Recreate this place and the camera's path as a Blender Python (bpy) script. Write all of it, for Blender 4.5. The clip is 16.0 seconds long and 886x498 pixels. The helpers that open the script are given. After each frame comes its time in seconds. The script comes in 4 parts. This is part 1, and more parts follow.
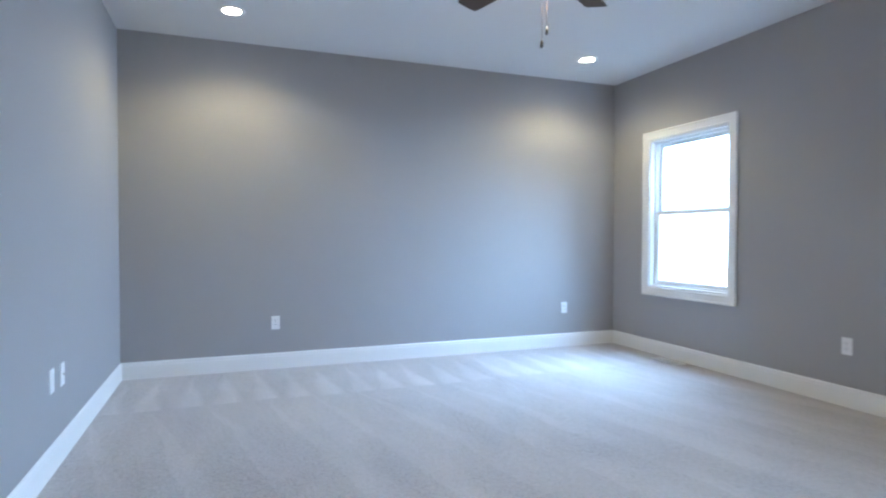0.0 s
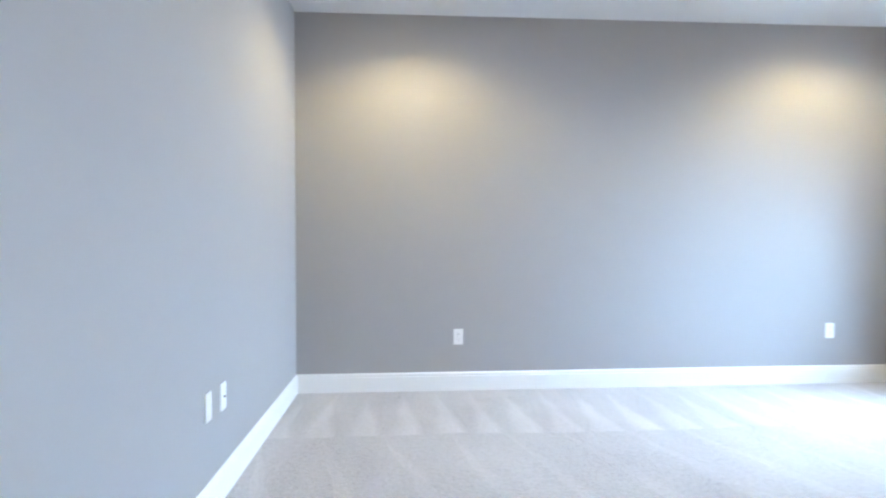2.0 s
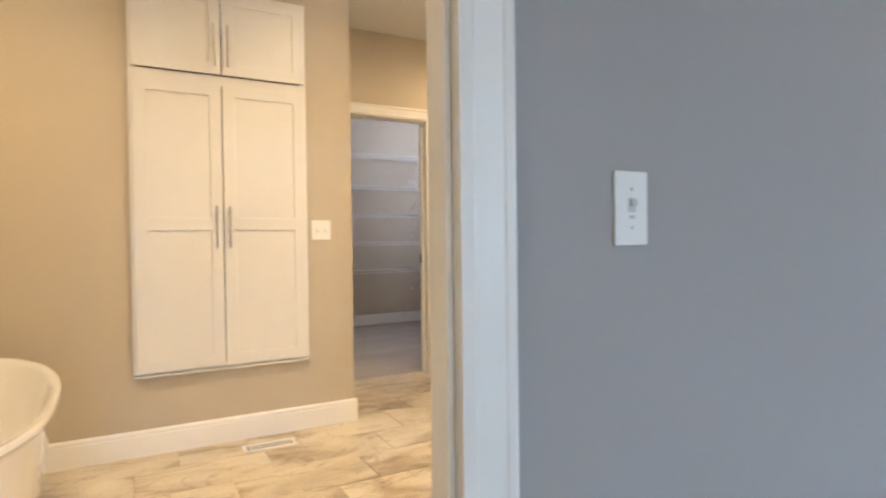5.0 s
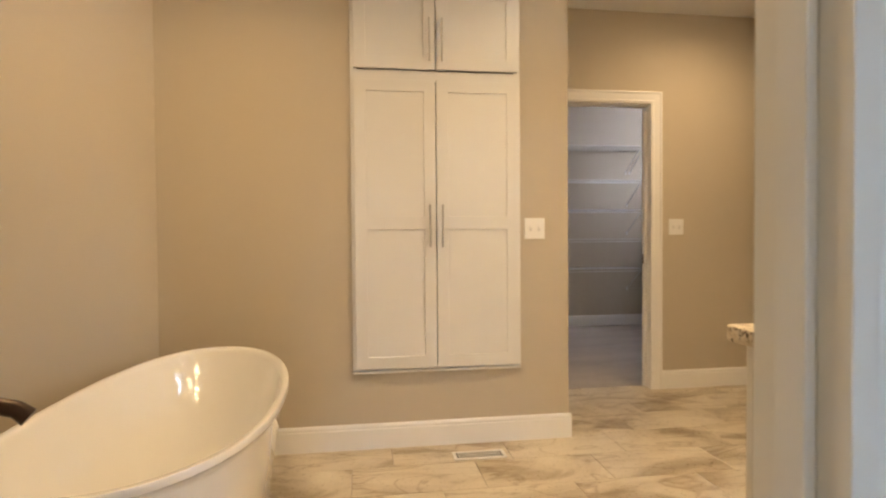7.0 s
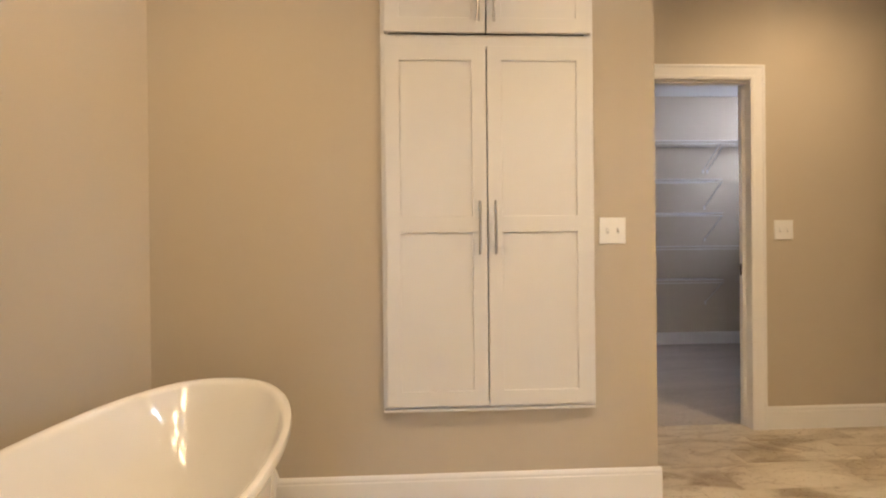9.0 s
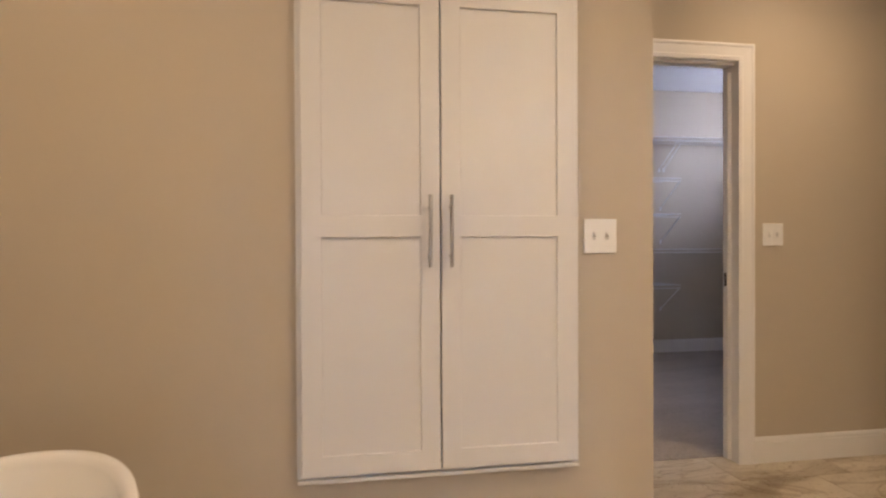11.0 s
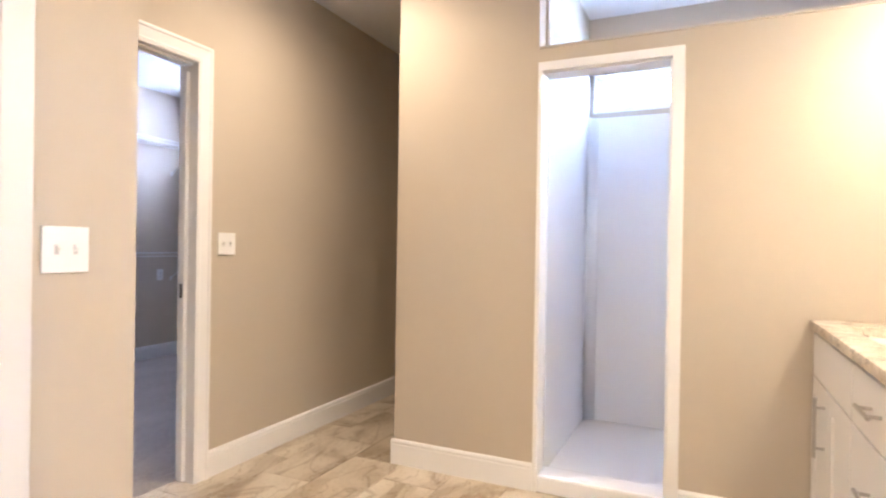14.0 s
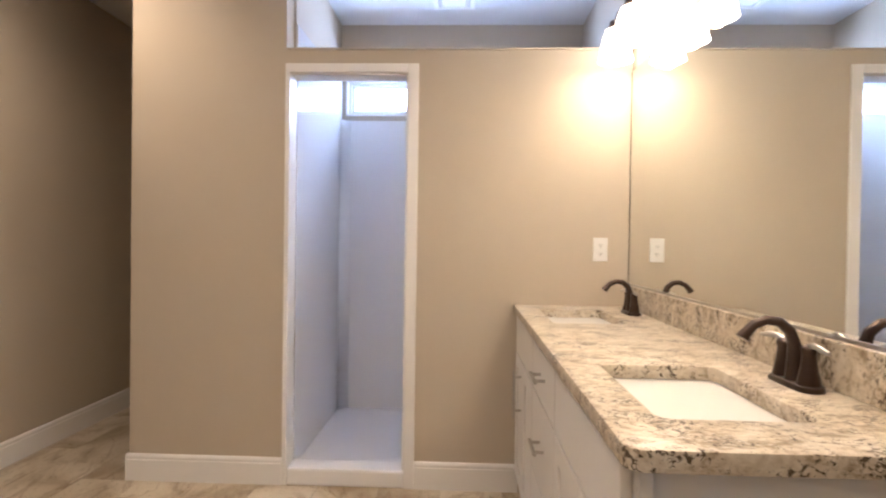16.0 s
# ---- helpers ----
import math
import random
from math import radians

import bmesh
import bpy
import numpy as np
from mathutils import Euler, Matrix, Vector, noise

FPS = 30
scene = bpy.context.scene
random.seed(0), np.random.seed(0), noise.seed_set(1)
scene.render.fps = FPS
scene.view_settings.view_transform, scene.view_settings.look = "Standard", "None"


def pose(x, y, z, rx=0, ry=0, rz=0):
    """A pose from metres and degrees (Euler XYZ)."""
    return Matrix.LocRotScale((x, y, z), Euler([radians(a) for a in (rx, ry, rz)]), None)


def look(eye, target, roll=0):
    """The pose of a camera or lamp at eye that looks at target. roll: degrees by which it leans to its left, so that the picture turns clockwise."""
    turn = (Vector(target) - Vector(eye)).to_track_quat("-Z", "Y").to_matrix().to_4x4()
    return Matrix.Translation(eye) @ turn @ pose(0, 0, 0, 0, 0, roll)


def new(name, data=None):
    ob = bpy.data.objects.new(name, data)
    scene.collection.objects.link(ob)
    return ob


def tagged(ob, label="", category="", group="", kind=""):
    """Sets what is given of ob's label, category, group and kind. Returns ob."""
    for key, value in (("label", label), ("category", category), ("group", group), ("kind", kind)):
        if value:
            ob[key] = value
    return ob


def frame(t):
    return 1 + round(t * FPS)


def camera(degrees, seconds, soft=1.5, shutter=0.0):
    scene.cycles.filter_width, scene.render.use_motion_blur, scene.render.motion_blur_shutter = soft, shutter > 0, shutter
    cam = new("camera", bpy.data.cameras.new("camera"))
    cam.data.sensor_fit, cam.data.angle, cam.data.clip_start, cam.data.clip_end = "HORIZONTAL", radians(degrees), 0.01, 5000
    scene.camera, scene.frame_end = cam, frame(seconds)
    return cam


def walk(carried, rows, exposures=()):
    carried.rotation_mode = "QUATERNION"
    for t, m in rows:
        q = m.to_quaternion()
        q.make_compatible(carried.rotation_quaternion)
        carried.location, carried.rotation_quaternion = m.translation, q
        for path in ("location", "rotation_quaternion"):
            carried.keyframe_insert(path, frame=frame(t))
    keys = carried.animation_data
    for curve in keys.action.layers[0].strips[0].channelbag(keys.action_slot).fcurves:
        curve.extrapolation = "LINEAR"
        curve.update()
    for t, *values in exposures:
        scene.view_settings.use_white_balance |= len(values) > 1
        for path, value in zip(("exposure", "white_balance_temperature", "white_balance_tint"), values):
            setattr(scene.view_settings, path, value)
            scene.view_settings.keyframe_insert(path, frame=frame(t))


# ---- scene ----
cam = camera(75.7, 16.0, soft=2.1, shutter=0.4)
PATH = [
    (0, (0.771, 0.512, 1.127), (1.478, 2.383, 1.084), 0.1),
    (0.5, (0.742, 0.81, 1.119), (1.341, 2.717, 1.077), 0.1),
    (1, (0.726, 1.008, 1.107), (1.197, 2.951, 1.071), -0.0),
    (1.5, (0.753, 1.211, 1.103), (1.09, 3.182, 1.073), -0.1),
    (2, (0.752, 1.403, 1.082), (0.89, 3.398, 1.059), -0.1),
    (2.5, (0.732, 1.592, 1.079), (0.605, 3.588, 1.051), -0.5),
    (3, (0.65, 1.689, 1.11), (0.235, 3.645, 1.061), -0.0),
    (3.5, (0.67, 1.698, 1.102), (-0.213, 3.493, 1.073), -0.7),
    (4, (0.683, 1.699, 1.094), (-0.632, 3.206, 1.062), -0.7),
    (4.5, (0.640, 1.699, 1.102), (-0.940, 2.925, 1.067), -0.8),
    (5, (0.622, 1.658, 1.099), (-1.132, 2.619, 1.068), -0.7),
    (7.5, (0.184, 1.706, 1.131), (-1.803, 1.928, 1.097), -0.6),
    (8, (0.021, 1.729, 1.122), (-1.972, 1.898, 1.105), -0.7),
    (8.5, (-0.102, 1.789, 1.108), (-2.099, 1.899, 1.096), -0.5),
    (9, (-0.270, 1.782, 1.107), (-2.266, 1.892, 1.098), -0.6),
    (11.5, (-1.024, 1.854, 1.150), (-2.956, 2.371, 1.125), 0.1),
    (12, (-1.134, 1.880, 1.155), (-2.952, 2.712, 1.133), 0.2),
    (12.5, (-1.196, 1.881, 1.178), (-2.822, 3.046, 1.153), 0.4),
    (13, (-1.240, 1.838, 1.197), (-2.582, 3.320, 1.175), 0.6),
    (13.5, (-1.242, 1.786, 1.195), (-2.307, 3.478, 1.176), 0.7),
    (14, (-1.258, 1.770, 1.191), (-2.104, 3.581, 1.181), 0.9),
    (14.5, (-1.206, 1.744, 1.176), (-1.858, 3.635, 1.172), 0.7),
    (15, (-1.197, 1.715, 1.185), (-1.633, 3.667, 1.179), 0.7),
    (15.5, (-1.144, 1.710, 1.212), (-1.398, 3.694, 1.192), 0.9),
    (16, (-1.125, 1.690, 1.218), (-1.205, 3.688, 1.195), 0.8),
]
walk(cam, [(t, look(eye, target, roll)) for t, eye, target, roll in PATH],
     exposures=((0.0, 2.17, 5480, 9), (1.5, 2.7, 5900, 9), (2.5, 2.87, 6200, 10), (3.0, 2.79, 6250, 9), (3.5, 2.58, 6300, 10), (5.0, 1.97, 6600, 11), (7.5, 1.52, 7150, 13), (9.0, 1.57, 6600, 14), (11.5, 1.3, 6050, 20), (12.5, 1.65, 5520, 19), (13.5, 2.24, 5380, 17), (14.0, 2.41, 5300, 17), (14.5, 2.29, 5300, 17), (15.0, 2.02, 5350, 18), (16.0, 1.55, 5430, 19)))


# ---- world, sun and exposure ----
world = bpy.data.worlds.new("sky")
scene.world = world
world.use_nodes = True
wn = world.node_tree
sky = wn.nodes.new("ShaderNodeTexSky")
sky.sky_type = "NISHITA"
sky.sun_disc = False
sky.sun_elevation = radians(48)
sky.sun_rotation = radians(270)
sky.air_density, sky.dust_density, sky.ozone_density = 1.0, 2.5, 1.0
wn.links.new(sky.outputs[0], wn.nodes["Background"].inputs[0])
wn.nodes["Background"].inputs[1].default_value = 0.15


def lamp(name, kind, power, color, m, size=0.1, size_y=None, cone=None, blend=0.5):
    data = bpy.data.lights.new(name, kind)
    data.energy, data.color = power, color
    if kind == "AREA":
        data.size = size
        if size_y:
            data.shape, data.size_y = "RECTANGLE", size_y
    elif kind == "SUN":
        data.angle = size
    else:
        data.shadow_soft_size = size
    if kind == "SPOT":
        data.spot_size, data.spot_blend = radians(cone), blend
    ob = new(name, data)
    ob.matrix_world = m
    return ob


lamp("sun", "SUN", 4.0, (1.0, 0.95, 0.88), pose(0, 0, 20, 0, -42, 0), size=radians(6))
DAY = (0.50, 0.73, 1.0)
PALE = (0.63, 0.77, 1.0)
WARM = (1.0, 0.715, 0.395)
AMBER = (1.0, 0.80, 0.40)
# area lamps in the window openings stand in for the light of the sky
for wy, power, aim in ((4.5325, 37, 0.08), (0.7205, 21, -0.28)):
    lamp("window_daylight", "AREA", power, DAY, look((5.22, wy, 1.45), (3.3, wy, aim)), 2.4, 1.6).data.spread = radians(118)
lamp("shower_window_daylight", "AREA", 11, PALE, look((-1.34, 5.832, 2.225), (-1.34, 4.0, 2.225)), 1.28, 0.26)
lamp("closet_window_daylight", "AREA", 15, (0.76, 0.81, 1.0), look((-5.30, 6.412, 2.225), (-5.30, 4.0, 2.225)), 1.2, 0.26)

# ---- materials ----


def material(name, color, rough=0.5, metal=0.0, vary=0.06, vary_scale=3.0, bump=0.0, bump_scale=200.0, coat=0.0, spec=0.5):
    """A paint, plastic or metal: colour drifts at two scales, with a fine relief."""
    m = bpy.data.materials.new(name)
    m.use_nodes = True
    t = m.node_tree
    b = t.nodes["Principled BSDF"]
    b.inputs["Roughness"].default_value, b.inputs["Metallic"].default_value = rough, metal
    b.inputs["Coat Weight"].default_value, b.inputs["Specular IOR Level"].default_value = coat, spec
    c = t.nodes.new("ShaderNodeTexCoord")
    n1 = t.nodes.new("ShaderNodeTexNoise")
    n1.inputs["Scale"].default_value, n1.inputs["Detail"].default_value = vary_scale, 5
    t.links.new(c.outputs["Object"], n1.inputs["Vector"])
    mix = t.nodes.new("ShaderNodeMix")
    mix.data_type = "RGBA"
    lo, hi = [v * (1 - vary) for v in color], [min(1, v * (1 + vary)) for v in color]
    mix.inputs[6].default_value, mix.inputs[7].default_value = (*lo, 1), (*hi, 1)
    t.links.new(n1.outputs["Fac"], mix.inputs[0])
    t.links.new(mix.outputs[2], b.inputs["Base Color"])
    r = t.nodes.new("ShaderNodeMapRange")
    r.inputs["To Min"].default_value, r.inputs["To Max"].default_value = max(0.02, rough * 0.85), min(1, rough * 1.15)
    t.links.new(n1.outputs["Fac"], r.inputs["Value"])
    t.links.new(r.outputs[0], b.inputs["Roughness"])
    if bump:
        n2 = t.nodes.new("ShaderNodeTexNoise")
        n2.inputs["Scale"].default_value, n2.inputs["Detail"].default_value = bump_scale, 3
        t.links.new(c.outputs["Object"], n2.inputs["Vector"])
        bp = t.nodes.new("ShaderNodeBump")
        bp.inputs["Strength"].default_value, bp.inputs["Distance"].default_value = bump, 0.002
        t.links.new(n2.outputs["Fac"], bp.inputs["Height"])
        t.links.new(bp.outputs[0], b.inputs["Normal"])
    return m


def math_node(t, op, a, b=None, c=None):
    n = t.nodes.new("ShaderNodeMath")
    n.operation = op
    for i, v in enumerate((a, b, c)):
        if v is None:
            continue
        if isinstance(v, (int, float)):
            n.inputs[i].default_value = v
        else:
            t.links.new(v, n.inputs[i])
    return n.outputs[0]


def ramp(t, fac, stops):
    n = t.nodes.new("ShaderNodeValToRGB")
    e = n.color_ramp.elements
    while len(e) < len(stops):
        e.new(0.5)
    for el, (p, col) in zip(e, stops):
        el.position, el.color = p, (*col, 1)
    t.links.new(fac, n.inputs[0])
    return n.outputs[0]


def noise_node(t, vec, scale, detail=4, rough=0.55, distort=0.0):
    n = t.nodes.new("ShaderNodeTexNoise")
    n.inputs["Scale"].default_value, n.inputs["Detail"].default_value = scale, detail
    n.inputs["Roughness"].default_value, n.inputs["Distortion"].default_value = rough, distort
    t.links.new(vec, n.inputs["Vector"])
    return n.outputs["Fac"]


def mapped(t, vec, scale=(1, 1, 1), rot=(0, 0, 0)):
    n = t.nodes.new("ShaderNodeMapping")
    n.inputs["Scale"].default_value, n.inputs["Rotation"].default_value = scale, rot
    t.links.new(vec, n.inputs["Vector"])
    return n.outputs[0]


def mixed(t, fac, a, b, blend="MIX"):
    n = t.nodes.new("ShaderNodeMix")
    n.data_type, n.blend_type = "RGBA", blend
    for sock, v in ((0, fac), (6, a), (7, b)):
        if isinstance(v, (int, float)):
            n.inputs[sock].default_value = v
        elif isinstance(v, tuple):
            n.inputs[sock].default_value = (*v, 1)
        else:
            t.links.new(v, n.inputs[sock])
    return n.outputs[2]


def carpet_material(name, color, far_y):
    """Cut-pile carpet: speckled tufts, rubbed patches, and the combed triangles that a vacuum leaves along one wall."""
    m = bpy.data.materials.new(name)
    m.use_nodes = True
    t = m.node_tree
    b = t.nodes["Principled BSDF"]
    b.inputs["Roughness"].default_value = 1.0
    b.inputs["Specular IOR Level"].default_value = 0.1
    b.inputs["Sheen Weight"].default_value = 0.25
    co = t.nodes.new("ShaderNodeTexCoord").outputs["Object"]
    tuft = noise_node(t, co, 66, 4, 0.85)
    clump = noise_node(t, co, 34, 4, 0.65)
    patch = noise_node(t, mapped(t, co, (1.2, 0.5, 1)), 2.2, 3, 0.5, 0.6)
    xyz = t.nodes.new("ShaderNodeSeparateXYZ")
    t.links.new(co, xyz.inputs[0])
    X, Y = xyz.outputs[0], xyz.outputs[1]
    wob = noise_node(t, co, 1.6, 2)
    # strokes: triangles 0.24 m wide whose tips point at the wall
    phase = math_node(t, "FRACT", math_node(t, "MULTIPLY", math_node(t, "ADD", X, math_node(t, "MULTIPLY", wob, 0.14)), 4.2))
    tri = math_node(t, "ABSOLUTE", math_node(t, "SUBTRACT", phase, 0.45))
    reach = math_node(t, "MULTIPLY", math_node(t, "SUBTRACT", far_y - 0.05, Y), 0.46)
    soft = t.nodes.new("ShaderNodeMapRange")
    soft.inputs["From Min"].default_value, soft.inputs["From Max"].default_value = -0.03, 0.16
    t.links.new(math_node(t, "SUBTRACT", reach, tri), soft.inputs["Value"])
    inside = math_node(t, "MULTIPLY", soft.outputs[0], math_node(t, "ADD", math_node(t, "MULTIPLY", phase, 0.7), 0.3))
    band = math_node(t, "MULTIPLY", inside, math_node(t, "GREATER_THAN", math_node(t, "ADD", Y, math_node(t, "MULTIPLY", wob, 0.12)), far_y - 0.90))
    # second row of strokes further out, long and slanted
    phase2 = math_node(t, "FRACT", math_node(t, "MULTIPLY", math_node(t, "ADD", math_node(t, "ADD", X, math_node(t, "MULTIPLY", Y, 0.22)), math_node(t, "MULTIPLY", wob, 0.16)), 2.9))
    stroke2 = math_node(t, "MULTIPLY", math_node(t, "MULTIPLY", math_node(t, "SUBTRACT", 1.0, phase2), math_node(t, "LESS_THAN", phase2, math_node(t, "MULTIPLY", math_node(t, "SUBTRACT", far_y - 0.88, Y), 0.30))), math_node(t, "LESS_THAN", Y, far_y - 0.95))
    strokes = math_node(t, "ADD", math_node(t, "MULTIPLY", math_node(t, "MULTIPLY", band, math_node(t, "ADD", patch, 0.35)), 0.19), math_node(t, "MULTIPLY", math_node(t, "MULTIPLY", stroke2, patch), 0.09))
    value = math_node(t, "ADD", math_node(t, "ADD", math_node(t, "MULTIPLY", tuft, 0.74), math_node(t, "MULTIPLY", clump, 0.25)), math_node(t, "ADD", math_node(t, "MULTIPLY", patch, 0.25), strokes))
    dark, light = tuple(v * 0.30 for v in color), tuple(min(1, v * 1.5) for v in color)
    t.links.new(ramp(t, value, [(0.30, dark), (0.60, color), (0.92, light)]), b.inputs["Base Color"])
    bp = t.nodes.new("ShaderNodeBump")
    bp.inputs["Strength"].default_value, bp.inputs["Distance"].default_value = 0.9, 0.008
    t.links.new(math_node(t, "ADD", tuft, clump), bp.inputs["Height"])
    t.links.new(bp.outputs[0], b.inputs["Normal"])
    return m


def tile_material(name):
    """Glazed porcelain with brown veins that run aslant; each tile takes another cut of the stone."""
    m = bpy.data.materials.new(name)
    m.use_nodes = True
    t = m.node_tree
    b = t.nodes["Principled BSDF"]
    co = t.nodes.new("ShaderNodeTexCoord").outputs["Object"]
    rnd = t.nodes.new("ShaderNodeObjectInfo").outputs["Random"]
    off = t.nodes.new("ShaderNodeCombineXYZ")
    t.links.new(math_node(t, "MULTIPLY", rnd, 37.0), off.inputs[0])
    t.links.new(math_node(t, "MULTIPLY", rnd, 91.0), off.inputs[1])
    add = t.nodes.new("ShaderNodeVectorMath")
    t.links.new(co, add.inputs[0])
    t.links.new(off.outputs[0], add.inputs[1])
    v = add.outputs[0]
    broad = noise_node(t, mapped(t, v, (2.0, 0.9, 1), (0, 0, 0.62)), 1.5, 5, 0.55, 1.2)
    vein = noise_node(t, mapped(t, v, (2.2, 0.7, 1), (0, 0, 0.68)), 1.7, 4, 0.5, 1.4)
    line = math_node(t, "ABSOLUTE", math_node(t, "SUBTRACT", vein, 0.5))
    base = ramp(t, broad, [(0.28, (0.25, 0.19, 0.12)), (0.40, (0.385, 0.315, 0.22)), (0.50, (0.56, 0.49, 0.385)), (0.68, (0.66, 0.60, 0.49))])
    veins = ramp(t, line, [(0.0, (0.52, 0.43, 0.34)), (0.022, (1, 1, 1))])
    t.links.new(mixed(t, 0.6, base, veins, "MULTIPLY"), b.inputs["Base Color"])
    fine = noise_node(t, v, 60, 3)
    t.links.new(ramp(t, fine, [(0.3, (0.24, 0.24, 0.24)), (0.7, (0.42, 0.42, 0.42))]), b.inputs["Roughness"])
    bp = t.nodes.new("ShaderNodeBump")
    bp.inputs["Strength"].default_value, bp.inputs["Distance"].default_value = 0.15, 0.002
    t.links.new(broad, bp.inputs["Height"])
    t.links.new(bp.outputs[0], b.inputs["Normal"])
    return m


def granite_material(name):
    """Polished cream granite with streaked tan drifts and brown-black crystals."""
    m = bpy.data.materials.new(name)
    m.use_nodes = True
    t = m.node_tree
    b = t.nodes["Principled BSDF"]
    b.inputs["Roughness"].default_value = 0.28
    b.inputs["Specular IOR Level"].default_value = 0.13
    co = t.nodes.new("ShaderNodeTexCoord").outputs["Object"]
    v = mapped(t, co, (1.0, 0.8, 1.0), (0, 0, 0.5))
    drift = noise_node(t, mapped(t, co, (1.0, 1.5, 1), (0, 0, 0.25)), 15, 6, 0.65, 0.8)
    grain = noise_node(t, mapped(t, co, (0.8, 1.5, 1), (0, 0, 0.3)), 60, 5, 0.7, 0.5)
    specks = noise_node(t, mapped(t, co, (1.0, 1.5, 1.0), (0, 0, -0.5)), 95, 4, 0.62, 0.8)
    clump = noise_node(t, co, 11, 3, 0.6)
    base = ramp(t, math_node(t, "ADD", math_node(t, "MULTIPLY", drift, 0.6), math_node(t, "MULTIPLY", grain, 0.4)),
                [(0.34, (0.19, 0.15, 0.10)), (0.425, (0.38, 0.315, 0.225)), (0.485, (0.56, 0.49, 0.385)), (0.59, (0.70, 0.645, 0.54))])
    dark = math_node(t, "ADD", math_node(t, "MULTIPLY", specks, 0.65), math_node(t, "MULTIPLY", clump, 0.35))
    mask = ramp(t, dark, [(0.548, (0, 0, 0)), (0.572, (1, 1, 1))])
    col = mixed(t, mask, base, (0.10, 0.078, 0.058))
    t.links.new(col, b.inputs["Base Color"])
    return m


def glow_material(name, color, strength):
    m = bpy.data.materials.new(name)
    m.use_nodes = True
    b = m.node_tree.nodes["Principled BSDF"]
    b.inputs["Base Color"].default_value = (0.9, 0.88, 0.84, 1)
    b.inputs["Emission Color"].default_value, b.inputs["Emission Strength"].default_value = (*color, 1), strength
    return m


def glass_material(name):
    m = bpy.data.materials.new(name)
    m.use_nodes = True
    b = m.node_tree.nodes["Principled BSDF"]
    b.inputs["Base Color"].default_value = (0.97, 0.99, 0.98, 1)
    b.inputs["Roughness"].default_value, b.inputs["Transmission Weight"].default_value, b.inputs["IOR"].default_value = 0.0, 1.0, 1.05
    return m


def foliage_material(name):
    m = material(name, (0.07, 0.11, 0.045), 0.7, vary=0.5, vary_scale=2)
    return m


GREY = material("grey_wall_paint", (0.365, 0.355, 0.355), 0.75, vary=0.025, vary_scale=1.5, bump=0.12, bump_scale=160, spec=0.3)
BEIGE = material("greige_wall_paint", (0.512, 0.451, 0.363), 0.75, vary=0.025, vary_scale=1.5, bump=0.12, bump_scale=160, spec=0.3)
CEIL = material("ceiling_paint", (0.74, 0.74, 0.75), 0.9, vary=0.02, bump=0.2, bump_scale=120, spec=0.2)
TRIM = material("white_trim_paint", (0.80, 0.79, 0.78), 0.38, vary=0.02, bump=0.04, bump_scale=60)
CABINET = material("white_cabinet_paint", (0.70, 0.685, 0.66), 0.36, vary=0.02, bump=0.03, bump_scale=80)
PLASTIC = material("white_plate_plastic", (0.80, 0.80, 0.79), 0.35, vary=0.015)
# near-black: painted shade of holes, ducts and gaps; also fobs and mirror edge
SLOT = material("slot_shade_and_dark_parts", (0.05, 0.05, 0.05), 0.6)
GREYBIT = material("grey_plastic", (0.55, 0.55, 0.55), 0.5)
NICKEL = material("brushed_nickel", (0.48, 0.46, 0.43), 0.32, metal=1.0, vary=0.08, vary_scale=40)
BRONZE = material("oil_rubbed_bronze", (0.065, 0.045, 0.036), 0.30, metal=0.75, vary=0.25, vary_scale=25)
ACRYLIC = material("glossy_white_acrylic", (0.82, 0.81, 0.79), 0.04, vary=0.01, coat=0.6)
SURROUND = material("shower_surround_acrylic", (0.82, 0.82, 0.84), 0.11, vary=0.015, coat=0.7)
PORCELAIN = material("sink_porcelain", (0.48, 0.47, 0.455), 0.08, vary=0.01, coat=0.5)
VINYL = material("white_window_vinyl", (0.80, 0.81, 0.82), 0.35, vary=0.015)
WIRE = material("white_coated_wire", (0.72, 0.73, 0.74), 0.4)
BLADE = material("dark_walnut_blade", (0.055, 0.035, 0.026), 0.42, vary=0.4, vary_scale=18)
GROUT = material("tile_grout", (0.36, 0.31, 0.25), 0.9, vary=0.12, vary_scale=30, bump=0.3, bump_scale=150)
LAWN = material("pale_dry_ground", (0.42, 0.40, 0.34), 0.95, vary=0.3, vary_scale=0.6, bump=0.5, bump_scale=40)
SIDING = material("outer_wall_siding", (0.62, 0.62, 0.60), 0.7, vary=0.05)
CARPET = carpet_material("bedroom_carpet", (0.475, 0.448, 0.445), 5.555)
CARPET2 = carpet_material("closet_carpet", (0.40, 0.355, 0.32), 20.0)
TILE = tile_material("veined_floor_tile")
GRANITE = granite_material("cream_granite")
GLASS = glass_material("window_glass")
LEAF = foliage_material("tree_leaves")
BARK = material("tree_bark", (0.10, 0.075, 0.055), 0.9, vary=0.3, vary_scale=12, bump=0.6, bump_scale=40)
MIRROR = bpy.data.materials.new("silvered_mirror")
MIRROR.use_nodes = True
_b = MIRROR.node_tree.nodes["Principled BSDF"]
_b.inputs["Base Color"].default_value, _b.inputs["Metallic"].default_value, _b.inputs["Roughness"].default_value = (0.88, 0.90, 0.88, 1), 1.0, 0.0
CANGLOW = glow_material("recessed_lamp_lens", (1.0, 0.86, 0.66), 14.0)
BOWLGLOW = glow_material("fan_lamp_glass", (1.0, 0.78, 0.5), 2.5)
SHADEGLOW = glow_material("frosted_lamp_shade", (1.0, 0.80, 0.52), 4.0)

# ---- building blocks ----


